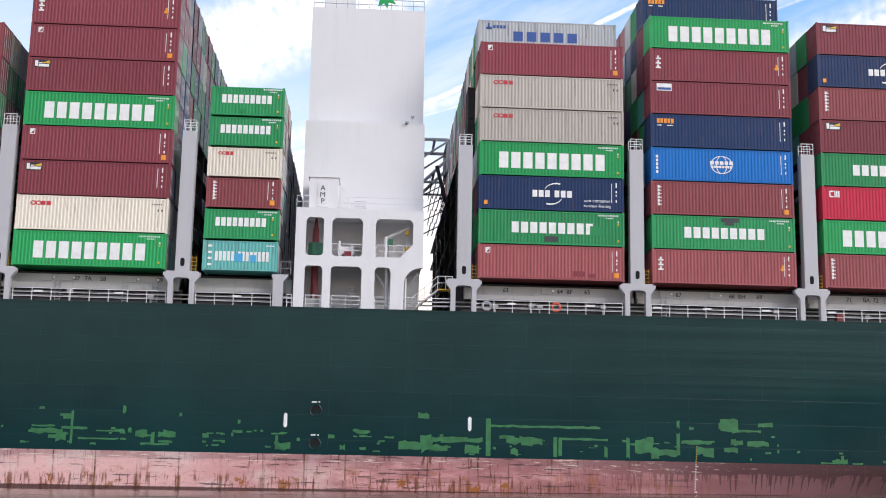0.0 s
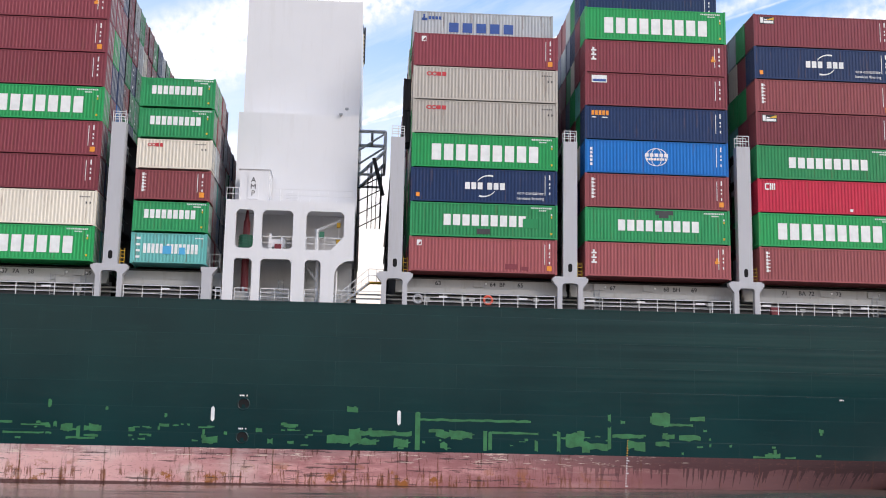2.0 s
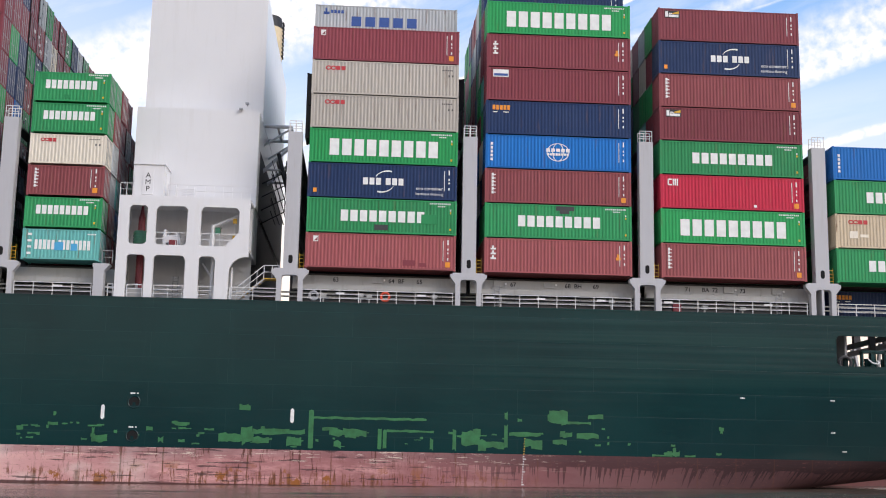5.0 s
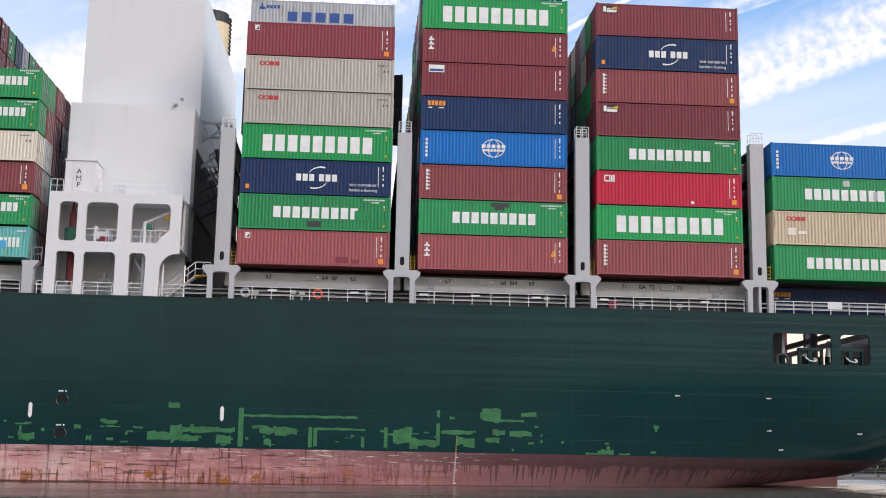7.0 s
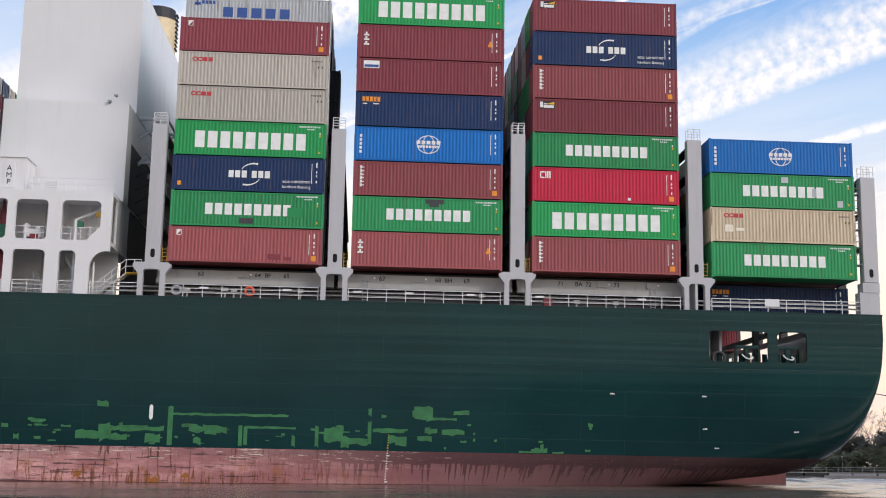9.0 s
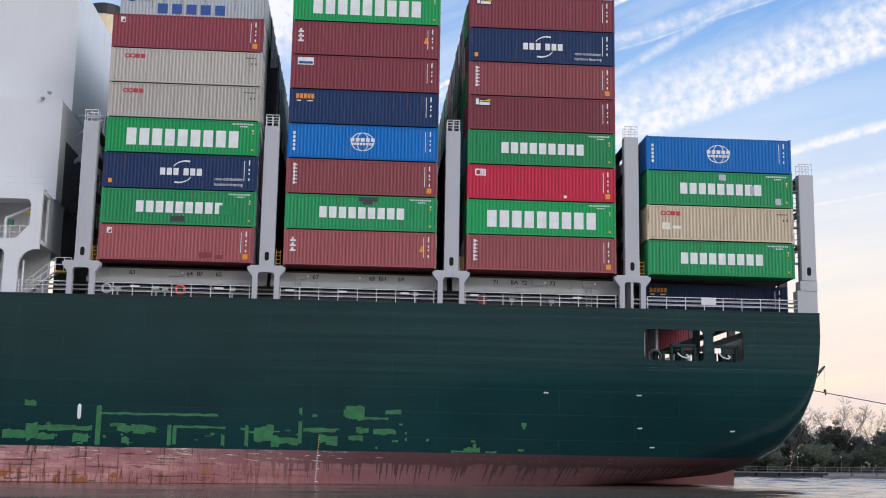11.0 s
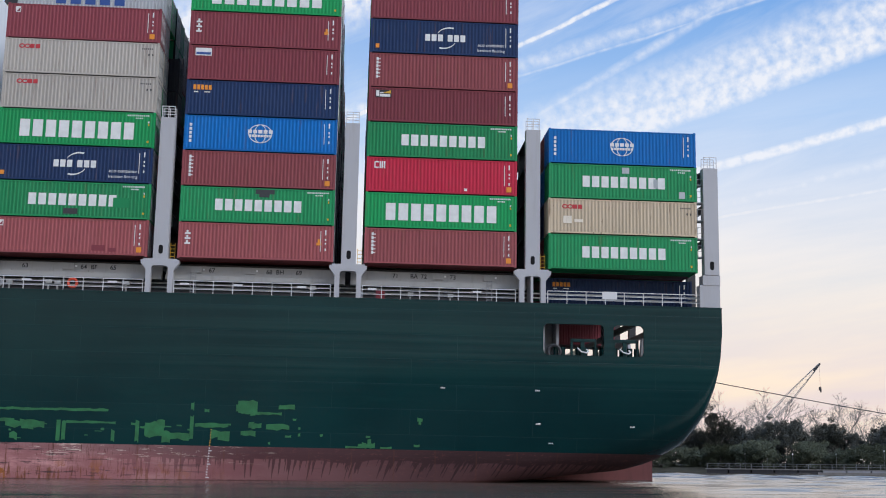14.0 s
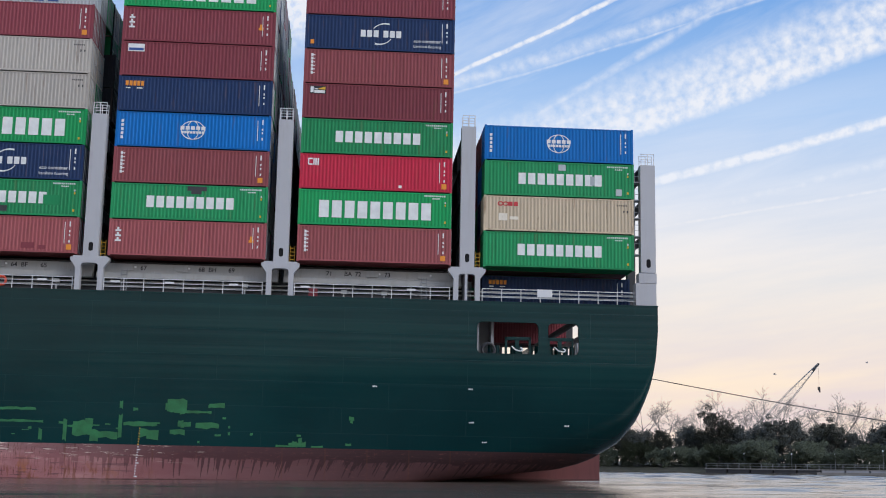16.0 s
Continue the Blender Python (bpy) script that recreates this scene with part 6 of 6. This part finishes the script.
NAMES = {RUSSET.name: "red-brown", MAROON.name: "maroon", DARKMAROON.name: "dark maroon", OLDGREEN.name: "worn green", GREEN.name: "bright green", NAVY.name: "navy blue", BLUE.name: "bright blue",
         CREAM.name: "cream", GREY.name: "light grey", TEAL.name: "faded teal"}
ROWS_UP = {"fore": 7, "a": 9, "b": 6, "c": 8, "d": 9, "e": 8, "f": 4}


def build_containers():
    rng = random.Random(21)
    for bay, kinds in STACKS.items():
        x0, ln = BAYS[bay]
        hi = LOW if ln < 10 else HIGH
        step = hi + 0.022
        for k, kind in enumerate(kinds):
            mat, deco, label = KINDS[kind]
            m = pose(x0 + rng.uniform(-0.02, 0.02), rng.uniform(-0.015, 0.015), BASE + k * step)
            c = container(ln, hi - (0.09 if bay == "b" else 0.0), mat, m, label, "containers stacked on the ship")
            deco(c, ln, hi)
            if bay == "d" and k == 1:
                patches(c, DARKSTEEL, [(5.9, 7.4, hi - 0.5, hi - 0.14), (6.2, 7.0, hi - 0.75, hi - 0.5)])
            if bay == "c" and k == 1:
                patches(c, OLDGREEN, [(9.3, 10.6, 0.9, 1.7)])
                patches(c, DARKSTEEL, [(5.5, 6.6, 0.3, 0.75)])
            if bay == "c" and k == 0:
                patches(c, MAROON, [(7.9, 8.9, 0.35, 0.8), (9.2, 9.8, 0.3, 0.6)])
            if bay == "f" and k == 2:
                patches(c, GREY, [(6.0, 6.6, hi - 0.7, hi - 0.2), (10.7, 11.2, 0.25, 0.8)])
                patches(c, GREY, [(8.6, 8.95, hi * 0.36, hi * 0.62)])
            if bay == "f" and k == 1:
                patches(c, CREAM, [(1.2, 1.9, 0.85, 1.45), (2.1, 2.8, 0.95, 1.2)])
            if bay == "b" and k == 5:
                patches(c, OLDGREEN, [(0.5, 1.0, hi - 0.75, hi - 0.25), (2.4, 2.9, 0.3, 0.6)])
        # second and third rows, seen end-on
        for row in (1, 2):
            n = ROWS_UP[bay]
            for k in range(n):
                if bay == "c" and row == 2 and k in (4, 5, 6):
                    continue
                mat = rng.choice(PLAINS)
                deco = None
                if row == 1 and bay == "c" and k == 7:
                    mat, deco, lab = KINDS["grey"]
                elif row == 1 and bay == "d" and k == 8:
                    mat, deco, lab = KINDS["seaco"]
                else:
                    lab = NAMES[mat.name] + " corrugated container in an inner row"
                m = pose(x0 + rng.uniform(-0.06, 0.06), PITCH * row + rng.uniform(-0.02, 0.02), BASE + k * step)
                c = container(ln, hi, mat, m, lab, "containers stacked on the ship")
                if deco:
                    deco(c, ln, hi)
    # the box at deck level under the aftermost bay
    c = container(12.192, HIGH - 0.3, NAVY, pose(46.25, 2.6, DECK - 0.06), "navy blue container in the shade at deck level", "containers stacked on the ship")
    deco_seaco(c, 12.192, HIGH - 0.3)
    for row in (13, 14):
        container(12.192, HIGH - 0.3, DARKMAROON, pose(46.25, PITCH * row, DECK - 0.06), "dark maroon container low at the stern deck", "containers stacked on the ship")
    # long boxes that overhang their bay
    for k, row in ((5, 2), (4, 2)):
        c = container(13.716, HIGH, BLACKBOX, pose(1.45, PITCH * row, BASE + k * (HIGH + 0.022) + 0.45), "long dark container overhanging its bay", "containers stacked on the ship")
        lettering("45", 0.8, WHITEMARK, c, pose(13.66, 0.6, 2.0, 90, 0, 90), "length_mark", "white painted length number")


def build_inner_stacks():
    """The rows further in: joined boxes with frames and rods."""
    rng = random.Random(8)
    for bay, (x0, ln) in BAYS.items():
        hi = LOW if ln < 10 else HIGH
        step = hi + 0.022
        verts, faces, mats = [], [], []
        mlist = [MAROON, RUSSET, DARKMAROON, OLDGREEN, NAVY, CREAM, GREY, STEEL, WHITEMARK, BLACKFILL]

        def b(xa, xb, ya, yb, za, zb, mi):
            k = len(verts)
            verts.extend(((xa, ya, za), (xb, ya, za), (xb, yb, za), (xa, yb, za), (xa, ya, zb), (xb, ya, zb), (xb, yb, zb), (xa, yb, zb)))
            for f in ((0, 3, 2, 1), (4, 5, 6, 7), (0, 1, 5, 4), (1, 2, 6, 5), (2, 3, 7, 6), (3, 0, 4, 7)):
                faces.append(tuple(k + i for i in f))
                mats.append(mi)

        for row in range(3, 19):
            n = ROWS_UP[bay]
            if bay == "b":
                n = 6 if row < 4 else 5
            if bay == "d" and row > 8:
                n = 8
            for k in range(n):
                mi = rng.choice((0, 0, 1, 2, 3, 3, 3, 4, 5, 6))
                x = x0 + rng.uniform(-0.05, 0.05)
                y, z = PITCH * row, BASE + k * step
                b(x + 0.03, x + ln - 0.06, y + 0.02, y + WIDE - 0.02, z + 0.03, z + hi - 0.03, mi)
                for yy in (y, y + WIDE - 0.14):
                    # one after post is black, colouring in the shaded gap between rows
                    b(x + ln - 0.16, x + ln, yy, yy + 0.14, z, z + hi, 9 if yy == y else mi)
                    b(x, x + 0.14, yy, yy + 0.14, z, z + hi, mi)
                for q in (0.4, 0.9, 1.5, 2.0):
                    b(x + ln - 0.04, x + ln, y + q, y + q + 0.045, z + 0.1, z + hi - 0.1, 7)
                b(x + ln - 0.06, x + ln - 0.045, y + 1.19, y + 1.25, z + 0.1, z + hi - 0.1, 9)
                for zz in (0.55, 1.05, 1.7, 2.2):
                    if rng.random() < 0.6:
                        q = rng.uniform(0.25, 1.6)
                        b(x + ln - 0.06, x + ln - 0.045, y + q, y + q + rng.uniform(0.2, 0.6), z + zz, z + zz + rng.uniform(0.08, 0.3), rng.choice((8, 8, 9)))
        me = bpy.data.meshes.new("container_rows")
        me.from_pydata(verts, [], faces)
        for q in mlist:
            me.materials.append(q)
        me.polygons.foreach_set("material_index", mats)
        ob = tagged(part("container_rows", me, MAROON, None), "further rows of mixed maroon, green and grey containers", "containers", kind="stuff")
        KEYED.append((ob, Matrix.Identity(4)))


build_containers()
build_inner_stacks()


# ------------------------------------------------------------------ motion of the ship and all it carries
def motions():
    for thing, m in KEYED:
        walk(thing, [(t, ship_pose(t) @ m) for t in (0.0, 4.0, 8.0, 12.0, 16.0)])
    for thing, a, b in BIRDS:
        turn = math.degrees(math.atan2(b.y - a.y, b.x - a.x))
        walk(thing, [(t, Matrix.Translation(a + (b - a) * (t - 15.0)) @ pose(0, 0, 0, 0, 0, turn)) for t in (0.0, 8.0, 16.0)])


motions()
